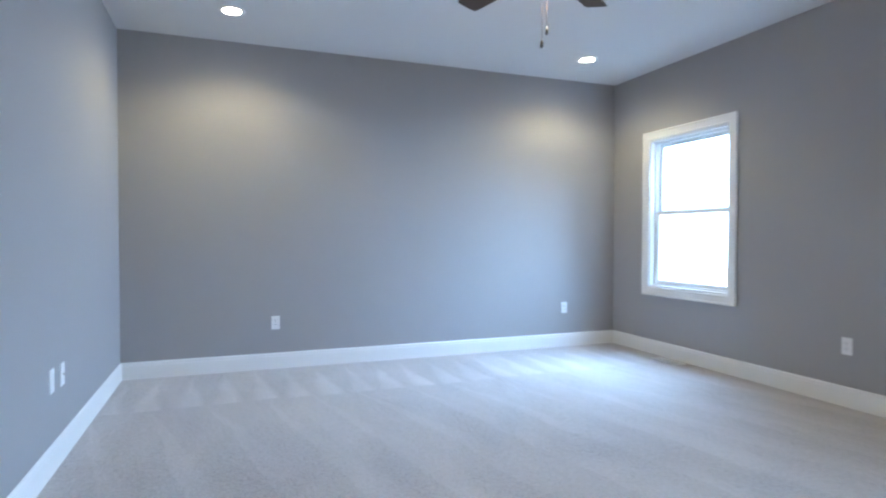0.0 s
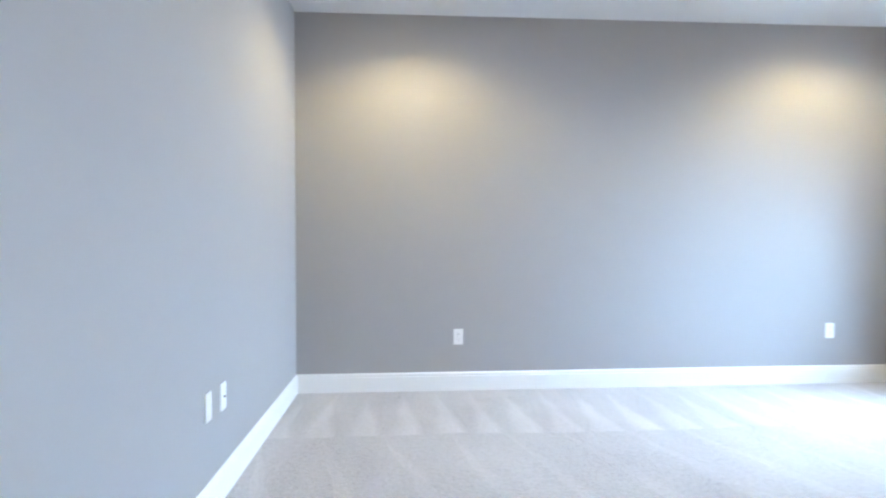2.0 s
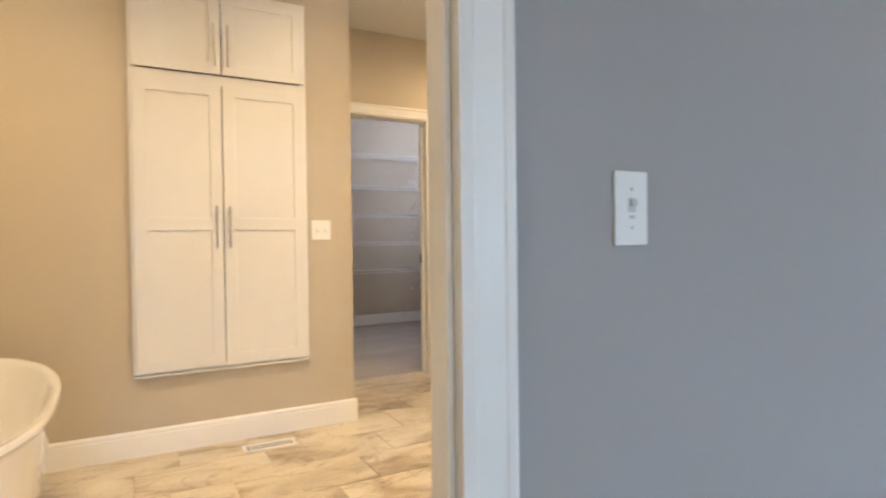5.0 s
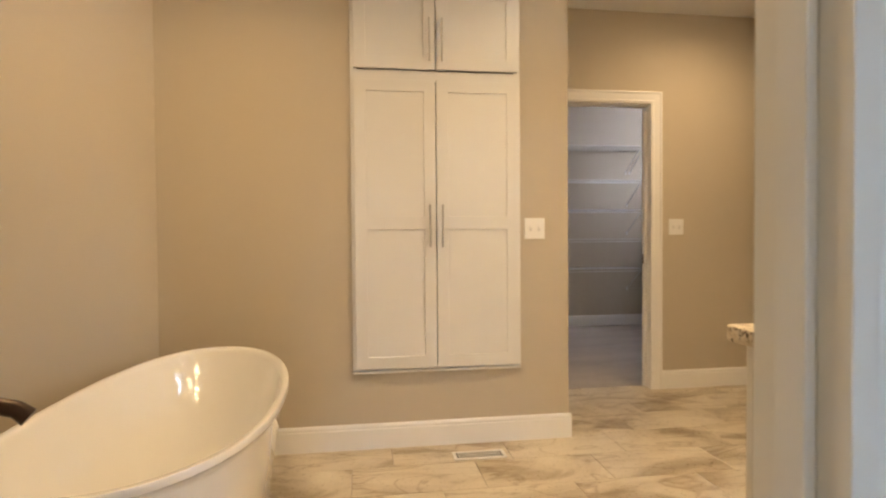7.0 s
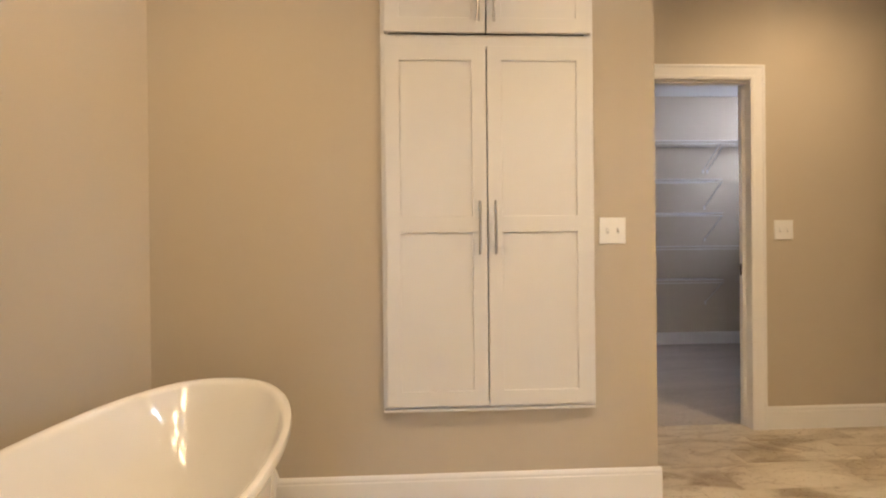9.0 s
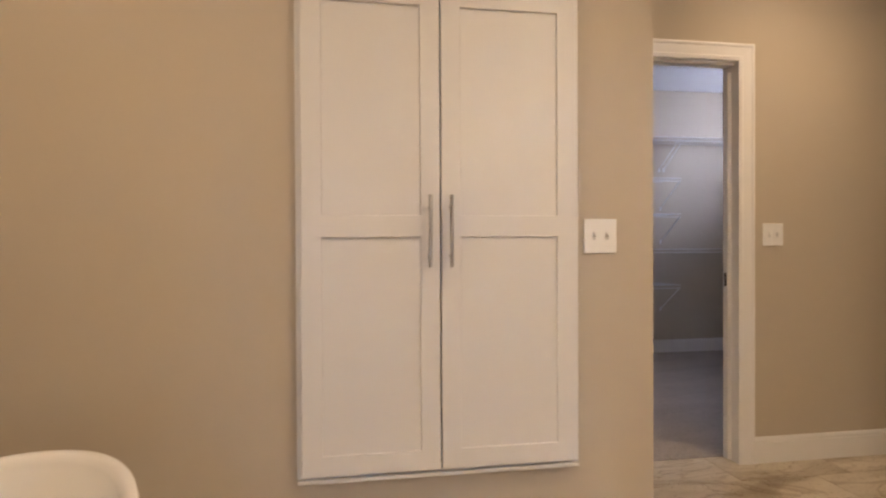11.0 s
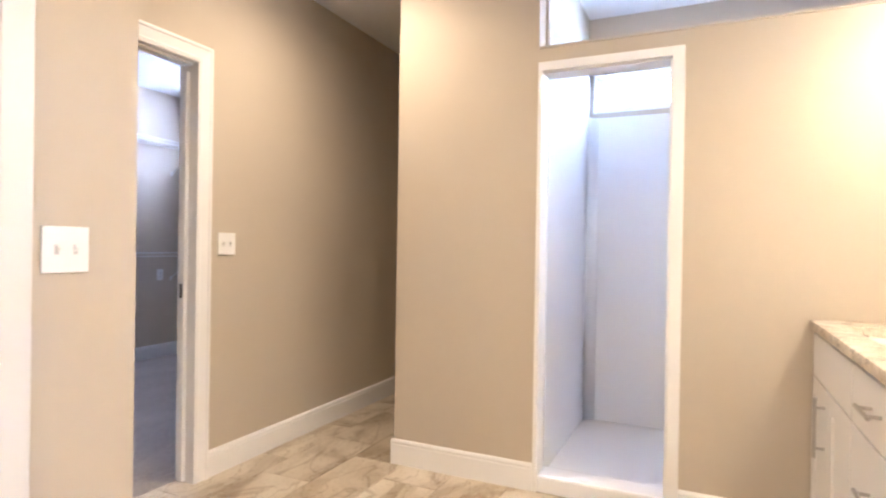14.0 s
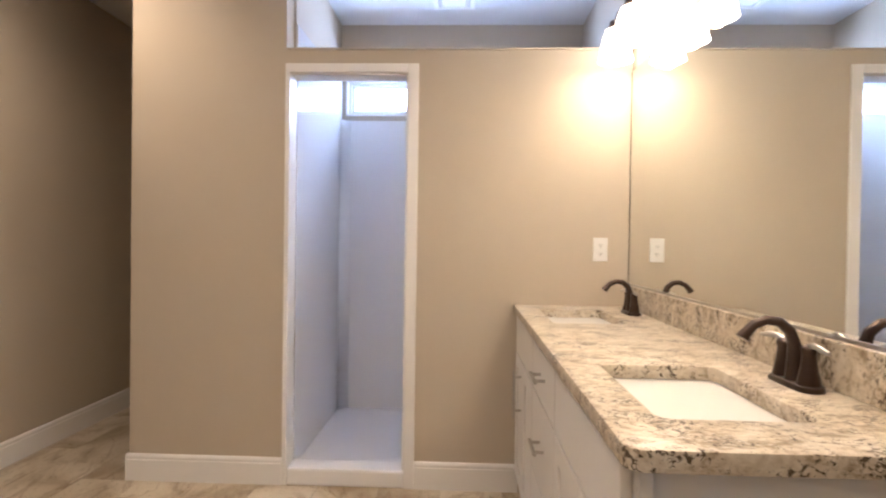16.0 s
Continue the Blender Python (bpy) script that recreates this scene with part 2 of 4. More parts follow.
def box(bm, x0, x1, y0, y1, z0, z1, bevel=0.0):
    """Adds one box; with bevel its edges are rounded."""
    r = bmesh.ops.create_cube(bm, size=1.0)
    vs = r["verts"]
    for v in vs:
        v.co = Vector(((x0 + x1) / 2 + v.co.x * (x1 - x0), (y0 + y1) / 2 + v.co.y * (y1 - y0), (z0 + z1) / 2 + v.co.z * (z1 - z0)))
    if bevel:
        es = list({e for v in vs for e in v.link_edges})
        bmesh.ops.bevel(bm, geom=es, offset=bevel, segments=2, profile=0.6, affect="EDGES")
    return bm


def boxed(*dims, bevel=0.0):
    return box(bmesh.new(), *dims, bevel=bevel)


def part(name, bm, mat, parent=None, label="", smooth=False):
    """Links a bmesh as one mesh object, under a thing or a part."""
    bmesh.ops.recalc_face_normals(bm, faces=bm.faces)
    me = bpy.data.meshes.new(name)
    bm.to_mesh(me)
    bm.free()
    me.materials.append(mat)
    if smooth:
        for p in me.polygons:
            p.use_smooth = True
        me.set_sharp_from_angle(angle=radians(40))
    ob = new(name, me)
    if parent:
        ob.parent = parent
    if label:
        ob["label"] = label
    return ob


def empty(name, label, category, group="", at=None, kind=""):
    ob = new(name)
    ob.empty_display_size = 0.05
    if at is not None:
        ob.matrix_world = at
    return tagged(ob, label, category, group, kind)


def structure(name, bm, mat, label, category, smooth=False):
    return tagged(part(name, bm, mat, smooth=smooth), label, category, kind="structure")


def lattice(us, vs, holes, place, d0, d1, bevel=0.0):
    """One solid board with holes: us and vs are the cuts along it, holes the (i, j) cells left open, place(u, v, d) the point."""
    bm = bmesh.new()
    grid = {(i, j): bm.verts.new(place(u, v, d0)) for i, u in enumerate(us) for j, v in enumerate(vs)}
    faces = [bm.faces.new((grid[i, j], grid[i + 1, j], grid[i + 1, j + 1], grid[i, j + 1])) for i in range(len(us) - 1) for j in range(len(vs) - 1) if (i, j) not in holes]
    res = bmesh.ops.extrude_face_region(bm, geom=faces)
    step = Vector(place(us[0], vs[0], d1)) - Vector(place(us[0], vs[0], d0))
    for g in res["geom"]:
        if isinstance(g, bmesh.types.BMVert):
            g.co += step
    loose = [v for v in bm.verts if not v.link_faces]
    bmesh.ops.delete(bm, geom=loose, context="VERTS")
    bmesh.ops.recalc_face_normals(bm, faces=bm.faces)
    if bevel:
        es = [e for e in bm.edges if len(e.link_faces) == 2 and e.calc_face_angle(0) > 0.5]
        bmesh.ops.bevel(bm, geom=es, offset=bevel, segments=2, profile=0.6, affect="EDGES")
    return bm


def tube(bm, pts, radius, seg=10, caps=True):
    """Sweeps a round section along points; radius may be a list."""
    rings = []
    n = len(pts)
    pts = [Vector(p) for p in pts]
    up = None
    for i, p in enumerate(pts):
        d = (pts[min(i + 1, n - 1)] - pts[max(i - 1, 0)]).normalized()
        if up is None:
            up = d.orthogonal().normalized()
        up = (up - d * up.dot(d)).normalized()
        side = d.cross(up)
        r = radius[i] if isinstance(radius, (list, tuple)) else radius
        rings.append([bm.verts.new(p + (up * math.cos(a) + side * math.sin(a)) * r) for a in [2 * math.pi * k / seg for k in range(seg)]])
    for a, b in zip(rings, rings[1:]):
        for k in range(seg):
            bm.faces.new((a[k], a[(k + 1) % seg], b[(k + 1) % seg], b[k]))
    if caps:
        bm.faces.new(rings[0][::-1])
        bm.faces.new(rings[-1])
    return bm


def lathe(bm, profile, seg=24, centre=(0, 0, 0)):
    """Turns (radius, height) pairs about the z axis."""
    c = Vector(centre)
    rings = [[bm.verts.new(c + Vector((r * math.cos(2 * math.pi * k / seg), r * math.sin(2 * math.pi * k / seg), z))) for k in range(seg)] for r, z in profile]
    for a, b in zip(rings, rings[1:]):
        for k in range(seg):
            bm.faces.new((a[k], a[(k + 1) % seg], b[(k + 1) % seg], b[k]))
    bm.faces.new(rings[0][::-1])
    bm.faces.new(rings[-1])
    return bm


def prism(bm, section, origin, along, out, length):
    """Pushes a section of (out, up) pairs along a wall: origin on the floor line, along and out are unit vectors."""
    o, a, u = Vector(origin), Vector(along), Vector(out)
    z = Vector((0, 0, 1))
    s = [bm.verts.new(o + u * p + z * q) for p, q in section]
    e = [bm.verts.new(o + a * length + u * p + z * q) for p, q in section]
    k = len(s)
    for i in range(k):
        bm.faces.new((s[i], s[(i + 1) % k], e[(i + 1) % k], e[i]))
    bm.faces.new(s[::-1])
    bm.faces.new(e)
    return bm


BASE = [(0.001, 0.0), (0.014, 0.0), (0.014, 0.105), (0.0115, 0.109), (0.0115, 0.116), (0.013, 0.119), (0.011, 0.126), (0.006, 0.134), (0.001, 0.135)]


def baseboard(x0, y0, x1, y1, out):
    d = Vector((x1 - x0, y1 - y0, 0))
    structure("baseboard", prism(bmesh.new(), BASE, (x0, y0, 0), d.normalized(), (*out, 0), d.length), TRIM,
              "white painted profiled wooden baseboard along the wall", "baseboard")


def casing(name, x, out, y0, y1, top, label, left=True, right=True, width=0.083, bottom=None):
    """Mitred moulding round an opening in a wall of constant x: jamb edges y0, y1 and head height top. bottom: also along the foot."""
    holder = empty(name, label, "door trim" if bottom is None else "window trim", kind="structure")
    w = width
    sec = [(0, 0.0095), (w * 0.12, 0.0125), (w * 0.20, 0.0145), (w * 0.26, 0.0125), (w * 0.5, 0.0145), (w - 0.018, 0.0165), (w - 0.014, 0.020), (w - 0.006, 0.0215), (w, 0.020), (w, 0.001), (0, 0.001)]
    z0 = 0.0 if bottom is None else bottom

    def board(pn, corner0, corner1, way, mit0, mit1):
        # corner: inner corner of the opening; way: outward in the wall's plane; mit: how far the outer edge runs on
        bm = bmesh.new()
        along = (Vector(corner1) - Vector(corner0)).normalized()
        a = [bm.verts.new(Vector(corner0) + Vector(way) * s + Vector((out, 0, 0)) * h - along * s * mit0) for s, h in sec]
        b = [bm.verts.new(Vector(corner1) + Vector(way) * s + Vector((out, 0, 0)) * h + along * s * mit1) for s, h in sec]
        k = len(sec)
        for i in range(k):
            bm.faces.new((a[i], a[(i + 1) % k], b[(i + 1) % k], b[i]))
        bm.faces.new(a[::-1])
        bm.faces.new(b)
        part(pn, bm, TRIM, holder)

    m0 = 0 if bottom is None else 1
    if left:
        board("side_casing", (x, y0, z0), (x, y0, top), (0, -1, 0), m0, 1)
    if right:
        board("side_casing", (x, y1, z0), (x, y1, top), (0, 1, 0), m0, 1)
    board("head_casing", (x, y0, top), (x, y1, top), (0, 0, 1), 1, 1)
    if bottom is not None:
        board("foot_casing", (x, y0, z0), (x, y1, z0), (0, 0, -1), 1, 1)
    return holder

# ---- the structure ----
H = 2.73
XE, YN, YS = 4.62, 5.555, -0.60          # bedroom: east, north and south walls
XW, XWB = -0.020, -0.124                 # the wall between bedroom and bathroom
D0, D1 = 1.16, 2.063                     # its doorway
XM = -0.330                              # wall behind the vanity
XC = -2.708                              # wall with the built-in cabinet
XH = -3.548                              # wall with the closet doorway
C0, C1 = 3.031, 3.793                    # closet doorway
YSH, YSB = 4.490, 5.670                   # shower front and back
YSO = -0.58                              # south end of the bathroom
YT = 0.692                               # wall behind the tub
XS0, XS1 = -2.014, -0.340                 # shower sides
YK = 2.849                               # outer corner of the cabinet wall
XP = -2.806                              # outer corner of the shower block
YCN = 6.250                              # north end of the closet
XF = -6.400                               # far closet wall

structure("ground", boxed(-2500, 2500, -2500, 2500, -0.5, -0.25), LAWN, "pale dry open ground around the house", "ground")
structure("floor_bedroom", boxed(XW, XE, YS, YN, -0.1, 0.0), CARPET, "grey-beige cut-pile carpet with vacuum strokes", "carpet")
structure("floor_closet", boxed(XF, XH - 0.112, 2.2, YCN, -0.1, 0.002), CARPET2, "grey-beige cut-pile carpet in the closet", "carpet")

bm = lattice([YS, D0, D1, YN], [0, 2.045, H], {(1, 0)}, lambda u, v, d: (d, u, v), XWB + 0.0115, XW)
structure("wall_bedroom_west", bm, GREY, "matt grey painted bedroom wall with a doorway", "wall")
structure("wall_bedroom_north", boxed(XW - 0.118, XE + 0.15, YN, YN + 0.15, 0, H), GREY, "matt grey painted bedroom wall", "wall")
structure("wall_bedroom_south", boxed(XW - 0.118, XE + 0.15, YS - 0.15, YS, 0, H), GREY, "matt grey painted bedroom wall", "wall")
W0, W1, WZ0, WZ1 = 4.062, 5.003, 0.648, 2.058    # window opening
V0, V1 = 0.25, 1.191                     # the twin window beside it
bm = lattice([YS, V0, V1, W0, W1, YN], [0, WZ0, WZ1, H], {(1, 1), (3, 1)}, lambda u, v, d: (d, u, v), XE, XE + 0.15)
structure("wall_bedroom_east", bm, GREY, "matt grey painted bedroom wall with a window", "wall")
structure("ceiling_bedroom", boxed(XWB + 0.0115, XE + 0.15, YS - 0.15, YN + 0.15, H, H + 0.12), CEIL, "flat white painted bedroom ceiling", "ceiling")

# bathroom
structure("wall_vanity", boxed(XM, XWB + 0.011, 2.50, YSH + 0.115, 0, H), BEIGE, "warm greige painted wall behind the vanity", "wall")
bm = lattice([YSO, D0, D1, 2.499], [0, 2.045, H], {(1, 0)}, lambda u, v, d: (d, u, v), XWB, XWB + 0.011)
structure("wall_bath_east", bm, BEIGE, "warm greige painted bathroom wall", "wall")
bm = bmesh.new()
corners = [(XC, YT), (XC + YT - YSO, YSO), (XC + YT - YSO - 0.16, YSO), (XC, YT - 0.16)]
lo = [bm.verts.new((px, py, 0)) for px, py in corners]
hi = [bm.verts.new((px, py, H)) for px, py in corners]
bm.faces.new(lo[::-1])
bm.faces.new(hi)
for k in range(4):
    bm.faces.new((lo[k], lo[(k + 1) % 4], hi[(k + 1) % 4], hi[k]))
structure("wall_tub", bm, BEIGE, "warm greige painted slanting wall behind the bathtub", "wall")
structure("wall_bath_south", boxed(XC - 0.115, XWB + 0.011, YSO - 0.115, YSO - 0.001, 0, H), BEIGE, "warm greige painted bathroom wall", "wall")
structure("wall_cabinet", boxed(XC - 0.115, XC - 0.0005, YSO, YK, 0, H), BEIGE, "warm greige painted wall holding a built-in cabinet", "wall")
structure("wall_closet_return", boxed(XH - 0.115, XC - 0.116, YK - 0.115, YK, 0, H), BEIGE, "warm greige painted wall return", "wall")
bm = lattice([YK + 0.001, C0 - 0.018, C1 + 0.018, 6.4], [0, 2.092, H], {(1, 0)}, lambda u, v, d: (d, u, v), XH - 0.115, XH)
structure("wall_closet", bm, BEIGE, "warm greige painted wall with the closet doorway", "wall")
structure("wall_hall_end", boxed(XH, XP + 0.115, 6.285, 6.4, 0, H), BEIGE, "warm greige painted wall at the passage end", "wall")
bm = bmesh.new()
box(bm, XP, XS0 - 0.012, YSH, YSH + 0.115, 0, H)
box(bm, XP, XP + 0.115, YSH + 0.115, 6.285, 0, H)
structure("wall_shower_pier", bm, BEIGE, "warm greige painted full-height wall beside the shower", "wall")
bm = bmesh.new()
SHO0, SHO1, SHT = XS0 + 0.012, -1.416, 2.049
box(bm, SHO1, XM - 0.001, YSH, YSH + 0.115, 0, 2.160)
box(bm, XS0 - 0.012, SHO1, YSH, YSH + 0.115, SHT, 2.160)
structure("wall_shower_front", bm, BEIGE, "warm greige partition open above, with the shower doorway", "wall")
structure("ceiling_bathroom", boxed(XH - 0.115, XWB + 0.011, YSO - 0.115, 6.4, H, H + 0.12), CEIL, "flat white painted bathroom ceiling", "ceiling")

# shower enclosure
SW0, SW1, SWZ0, SWZ1 = -1.980, -0.70, 2.095, 2.355
bm = lattice([XS0 - 0.115, SW0, SW1, XS1 + 0.115], [0, SWZ0, SWZ1, H], {(1, 1)}, lambda u, v, d: (u, d, v), YSB, YSB + 0.15)
structure("wall_shower_back", bm, BEIGE, "painted outer wall with a high shower window", "wall")
structure("wall_shower_west", boxed(XS0 - 0.115, XS0, YSH + 0.116, YSB, 0, H), BEIGE, "painted side wall of the shower", "wall")
structure("wall_shower_east", boxed(XS1, XS1 + 0.115, YSH + 0.116, YSB, 0, H), BEIGE, "painted side wall of the shower", "wall")
# closet
structure("wall_closet_far", boxed(XF - 0.115, XF, 2.085, YCN + 0.15, 0, H), BEIGE, "warm greige painted closet wall", "wall")
CW0, CW1 = -5.90, -4.70
bm = lattice([XF, CW0, CW1, XH - 0.116], [0, SWZ0, SWZ1, H], {(1, 1)}, lambda u, v, d: (u, d, v), YCN, YCN + 0.15)
structure("wall_closet_north", bm, BEIGE, "warm greige painted closet wall with a high window", "wall")
structure("wall_closet_south", boxed(XF, XH - 0.116, 2.085, 2.2, 0, H), BEIGE, "warm greige painted closet wall", "wall")
structure("wall_closet_east", boxed(XH - 0.125, XH - 0.1155, 2.2, YK - 0.116, 0, H), BEIGE, "warm greige painted closet wall", "wall")
structure("ceiling_closet", boxed(XF - 0.115, XH - 0.116, 2.085, YCN + 0.15, H, H + 0.12), CEIL, "flat white painted closet ceiling", "ceiling")

# trim
casing("door_trim_bedroom", XW, 1, D0 + 0.022, D1 - 0.031, 2.030, "white moulded casing round the bathroom doorway", width=0.080)
casing("door_trim_closet", XH, 1, C0, C1, 2.077, "white moulded casing round the closet doorway")
casing("window_trim", XE, -1, W0, W1, WZ1, "white flat-moulded casing round the bedroom window", bottom=WZ0)
casing("window_trim", XE, -1, V0, V1, WZ1, "white flat-moulded casing round the bedroom window", bottom=WZ0)


def door_jamb(name, x0, x1, y0, y1, top, label, stops=True):
    j = empty(name, label, "door jamb", kind="structure")
    t = 0.018
    part("side_jamb", boxed(x0, x1, y0 + 0.0005, y0 + t, 0, top, bevel=0.0015), TRIM, j)
    part("side_jamb", boxed(x0, x1, y1 - t, y1 - 0.0005, 0, top, bevel=0.0015), TRIM, j)
    part("head_jamb", boxed(x0, x1, y0 + t, y1 - t, top - t, top - 0.0005, bevel=0.0015), TRIM, j)
    xm = (x0 + x1) / 2
    if not stops:
        part("track_strip", boxed(xm - 0.03, xm + 0.03, y0 + t + 0.0005, y1 - t - 0.0005, top - t - 0.012, top - t - 0.0005, bevel=0.002), TRIM, j)
        return j
    part("door_stop", boxed(xm - 0.017, xm + 0.017, y1 - t - 0.011, y1 - t - 0.0005, 0, top - t, bevel=0.002), TRIM, j)
    part("door_stop", boxed(xm - 0.017, xm + 0.017, y0 + t + 0.0005, y0 + t + 0.011, 0, top - t, bevel=0.002), TRIM, j)
    part("head_stop", boxed(xm - 0.017, xm + 0.017, y0 + t + 0.011, y1 - t - 0.011, top - t - 0.011, top - t - 0.0005, bevel=0.002), TRIM, j)
    return j


door_jamb("door_jamb_bedroom", XWB - 0.004, XW + 0.004, D0, D1, 2.045, "white painted jamb of the bathroom doorway")
cj = door_jamb("door_jamb_closet", XH - 0.119, XH + 0.004, C0 - 0.018, C1 + 0.018, 2.092, "white painted jamb of the closet doorway", stops=False)
pd = tagged(part("door_2", boxed(XH - 0.084, XH - 0.049, C1 - 0.022, C1 - 0.0003, 0.008, 2.031, bevel=0.0025), TRIM), "white pocket door slid back into the closet wall", "door", kind="structure")
part("edge_pull", boxed(XH - 0.0745, XH - 0.0585, C1 - 0.0255, C1 - 0.0215, 0.915, 0.985, bevel=0.001), BRONZE, pd, "dark bronze edge pull")

baseboard(XW, D1 + 0.056, XW, YN, (1, 0))
baseboard(XW, YS, XW, D0 - 0.056, (1, 0))
baseboard(XW + 0.014, YN, XE - 0.014, YN, (0, -1))
baseboard(XE, YN, XE, YS, (-1, 0))
baseboard(XE, YS, XW, YS, (0, 1))
baseboard(XC, YT, XC, YK + 0.014, (1, 0))
baseboard(XC + YT - YSO, YSO, XC, YT, (0.7071, 0.7071))
baseboard(XC, YK, XH, YK, (0, 1))
baseboard(XH, YK + 0.014, XH, C0 - 0.084, (1, 0))
baseboard(XH, C1 + 0.084, XH, 6.28, (1, 0))
baseboard(XP - 0.014, YSH, XS0 - 0.014, YSH, (0, -1))
baseboard(XP, YSH, XP, 6.28, (-1, 0))
baseboard(SHO1 + 0.051, YSH, -0.856, YSH, (0, -1))
baseboard(XF, 2.2, XF, YCN, (1, 0))
baseboard(XF + 0.014, YCN, XH - 0.116, YCN, (0, -1))

# ---- windows ----


def window_unit(name, origin, along, out, width, z0, z1, sashes, label):
    """A vinyl window set in its opening. along: unit vector of the width; out: towards the open air. sashes: 'hung' or 'fixed'."""
    w = empty(name, label, "window", kind="structure")
    a, o = Vector((*along, 0)), Vector((*out, 0))
    base = Vector((*origin, 0))

    def bar(pn, u0, u1, d0, d1, h0, h1, parent, mat=VINYL, bevel=0.003):
        p, q = base + a * u0 + o * d0, base + a * u1 + o * d1
        return part(pn, boxed(min(p.x, q.x), max(p.x, q.x), min(p.y, q.y), max(p.y, q.y), h0, h1, bevel=bevel), mat, parent)

    f = 0.03
    bar("side_frame", 0, f, 0.05, 0.14, z0, z1, w)
    bar("side_frame", width - f, width, 0.05, 0.14, z0, z1, w)
    bar("head_frame", f, width - f, 0.05, 0.14, z1 - f, z1, w)
    bar("sill_frame", f, width - f, 0.05, 0.14, z0, z0 + f, w)
    bar("window_sill", 0.001, width - 0.001, 0.002, 0.049, z0 + 0.0005, z0 + 0.015, w, TRIM)
    bar("side_lining", 0.0005, 0.012, 0.002, 0.049, z0 + 0.016, z1 - 0.013, w, TRIM, 0.001)
    bar("side_lining", width - 0.012, width - 0.0005, 0.002, 0.049, z0 + 0.016, z1 - 0.013, w, TRIM, 0.001)
    bar("head_lining", 0.0005, width - 0.0005, 0.002, 0.049, z1 - 0.012, z1 - 0.0005, w, TRIM, 0.001)

    def sash(u0, u1, h0, h1, d, s=0.034):
        bm = lattice([u0, u0 + s, u1 - s, u1], [h0, h0 + s, h1 - s, h1], {(1, 1)}, lambda u, v, dd: base + a * u + o * dd + Vector((0, 0, v)), d, d + 0.03, 0.003)
        sh = part("sash", bm, VINYL, w)
        g = bar("pane", u0 + s - 0.004, u1 - s + 0.004, d + 0.012, d + 0.016, h0 + s - 0.004, h1 - s + 0.004, sh, GLASS, 0)
        g.visible_shadow = False

    if sashes == "hung":
        mid = 1.362
        sash(f + 0.001, width - f - 0.001, z0 + f + 0.001, mid + 0.012, 0.058)
        sash(f + 0.001, width - f - 0.001, mid - 0.012, z1 - f - 0.001, 0.096)
        bar("sash_lock", width / 2 - 0.025, width / 2 + 0.025, 0.062, 0.086, mid + 0.0125, mid + 0.024, w)
    else:
        half = width / 2
        sash(f + 0.001, half + 0.014, z0 + f + 0.001, z1 - f - 0.001, 0.062, 0.022)
        sash(half - 0.014, width - f - 0.001, z0 + f + 0.001, z1 - f - 0.001, 0.098, 0.022)
    return w


window_unit("window_1", (XE, W0), (0, 1), (1, 0), W1 - W0, WZ0, WZ1, "hung", "white vinyl double-hung window with clear panes")
window_unit("window_4", (XE, V0), (0, 1), (1, 0), V1 - V0, WZ0, WZ1, "hung", "white vinyl double-hung window with clear panes")
window_unit("window_2", (SW0, YSB), (1, 0), (0, 1), SW1 - SW0, SWZ0, SWZ1, "fixed", "white vinyl sliding window high in the shower")
window_unit("window_3", (CW0, YCN), (1, 0), (0, 1), CW1 - CW0, SWZ0, SWZ1, "fixed", "white vinyl sliding window high in the closet")

# ---- shower ----
sur = empty("shower_surround", "glossy white acrylic shower surround with a shallow pan", "shower")
ya, yb = YSH + 0.117, YSB - 0.002
part("pan", boxed(XS0 + 0.002, XS1 - 0.002, ya, yb, 0.0, 0.045, bevel=0.004), SURROUND, sur)
part("side_panel", boxed(XS0 + 0.001, XS0 + 0.012, ya, yb - 0.012, 0.046, 2.33, bevel=0.003), SURROUND, sur)
part("side_panel", boxed(XS1 - 0.012, XS1 - 0.001, ya, yb - 0.012, 0.046, 2.06, bevel=0.003), SURROUND, sur)
part("back_panel", boxed(XS0 + 0.012, XS1 - 0.012, yb - 0.011, yb, 0.046, 2.06, bevel=0.003), SURROUND, sur)
part("curb", boxed(SHO0 - 0.001, SHO1 + 0.0, YSH - 0.012, YSH + 0.13, 0.0, 0.085, bevel=0.012), SURROUND, sur)
for side, wx in ((1, XS0 + 0.0125), (-1, XS1 - 0.0125)):
    # moulded corner: a concave quarter round between the side and the back
    rad, wy = 0.07, yb - 0.0115
    bm = bmesh.new()
    ring = [(wx, wy)] + [(wx + side * rad * (1 - math.cos(radians(9 * k))), wy - rad * (1 - math.sin(radians(9 * k)))) for k in range(11)]
    lo, hi = [[bm.verts.new((x, y, z)) for x, y in ring] for z in (0.046, 2.06)]
    for k in range(1, 11):
        bm.faces.new((lo[k], lo[k + 1], hi[k + 1], hi[k])).smooth = True
        bm.faces.new((hi[0], hi[k], hi[k + 1]))
        bm.faces.new((lo[0], lo[k + 1], lo[k]))
    bmesh.ops.recalc_face_normals(bm, faces=bm.faces)
    part("corner_cove", bm, SURROUND, sur)
tr = empty("shower_trim", "narrow white trim round the shower doorway", "door trim", kind="structure")
part("side_trim", boxed(SHO1 - 0.002, SHO1 + 0.05, YSH - 0.016, YSH - 0.0005, 0.0, SHT + 0.042, bevel=0.004), TRIM, tr)
part("side_trim", boxed(XS0 - 0.012, SHO0, YSH - 0.016, YSH + 0.10, 0.0, SHT, bevel=0.004), TRIM, tr)
part("head_trim", boxed(XS0 - 0.012, SHO1 - 0.0025, YSH - 0.016, YSH - 0.0005, SHT - 0.002, SHT + 0.042, bevel=0.004), TRIM, tr)
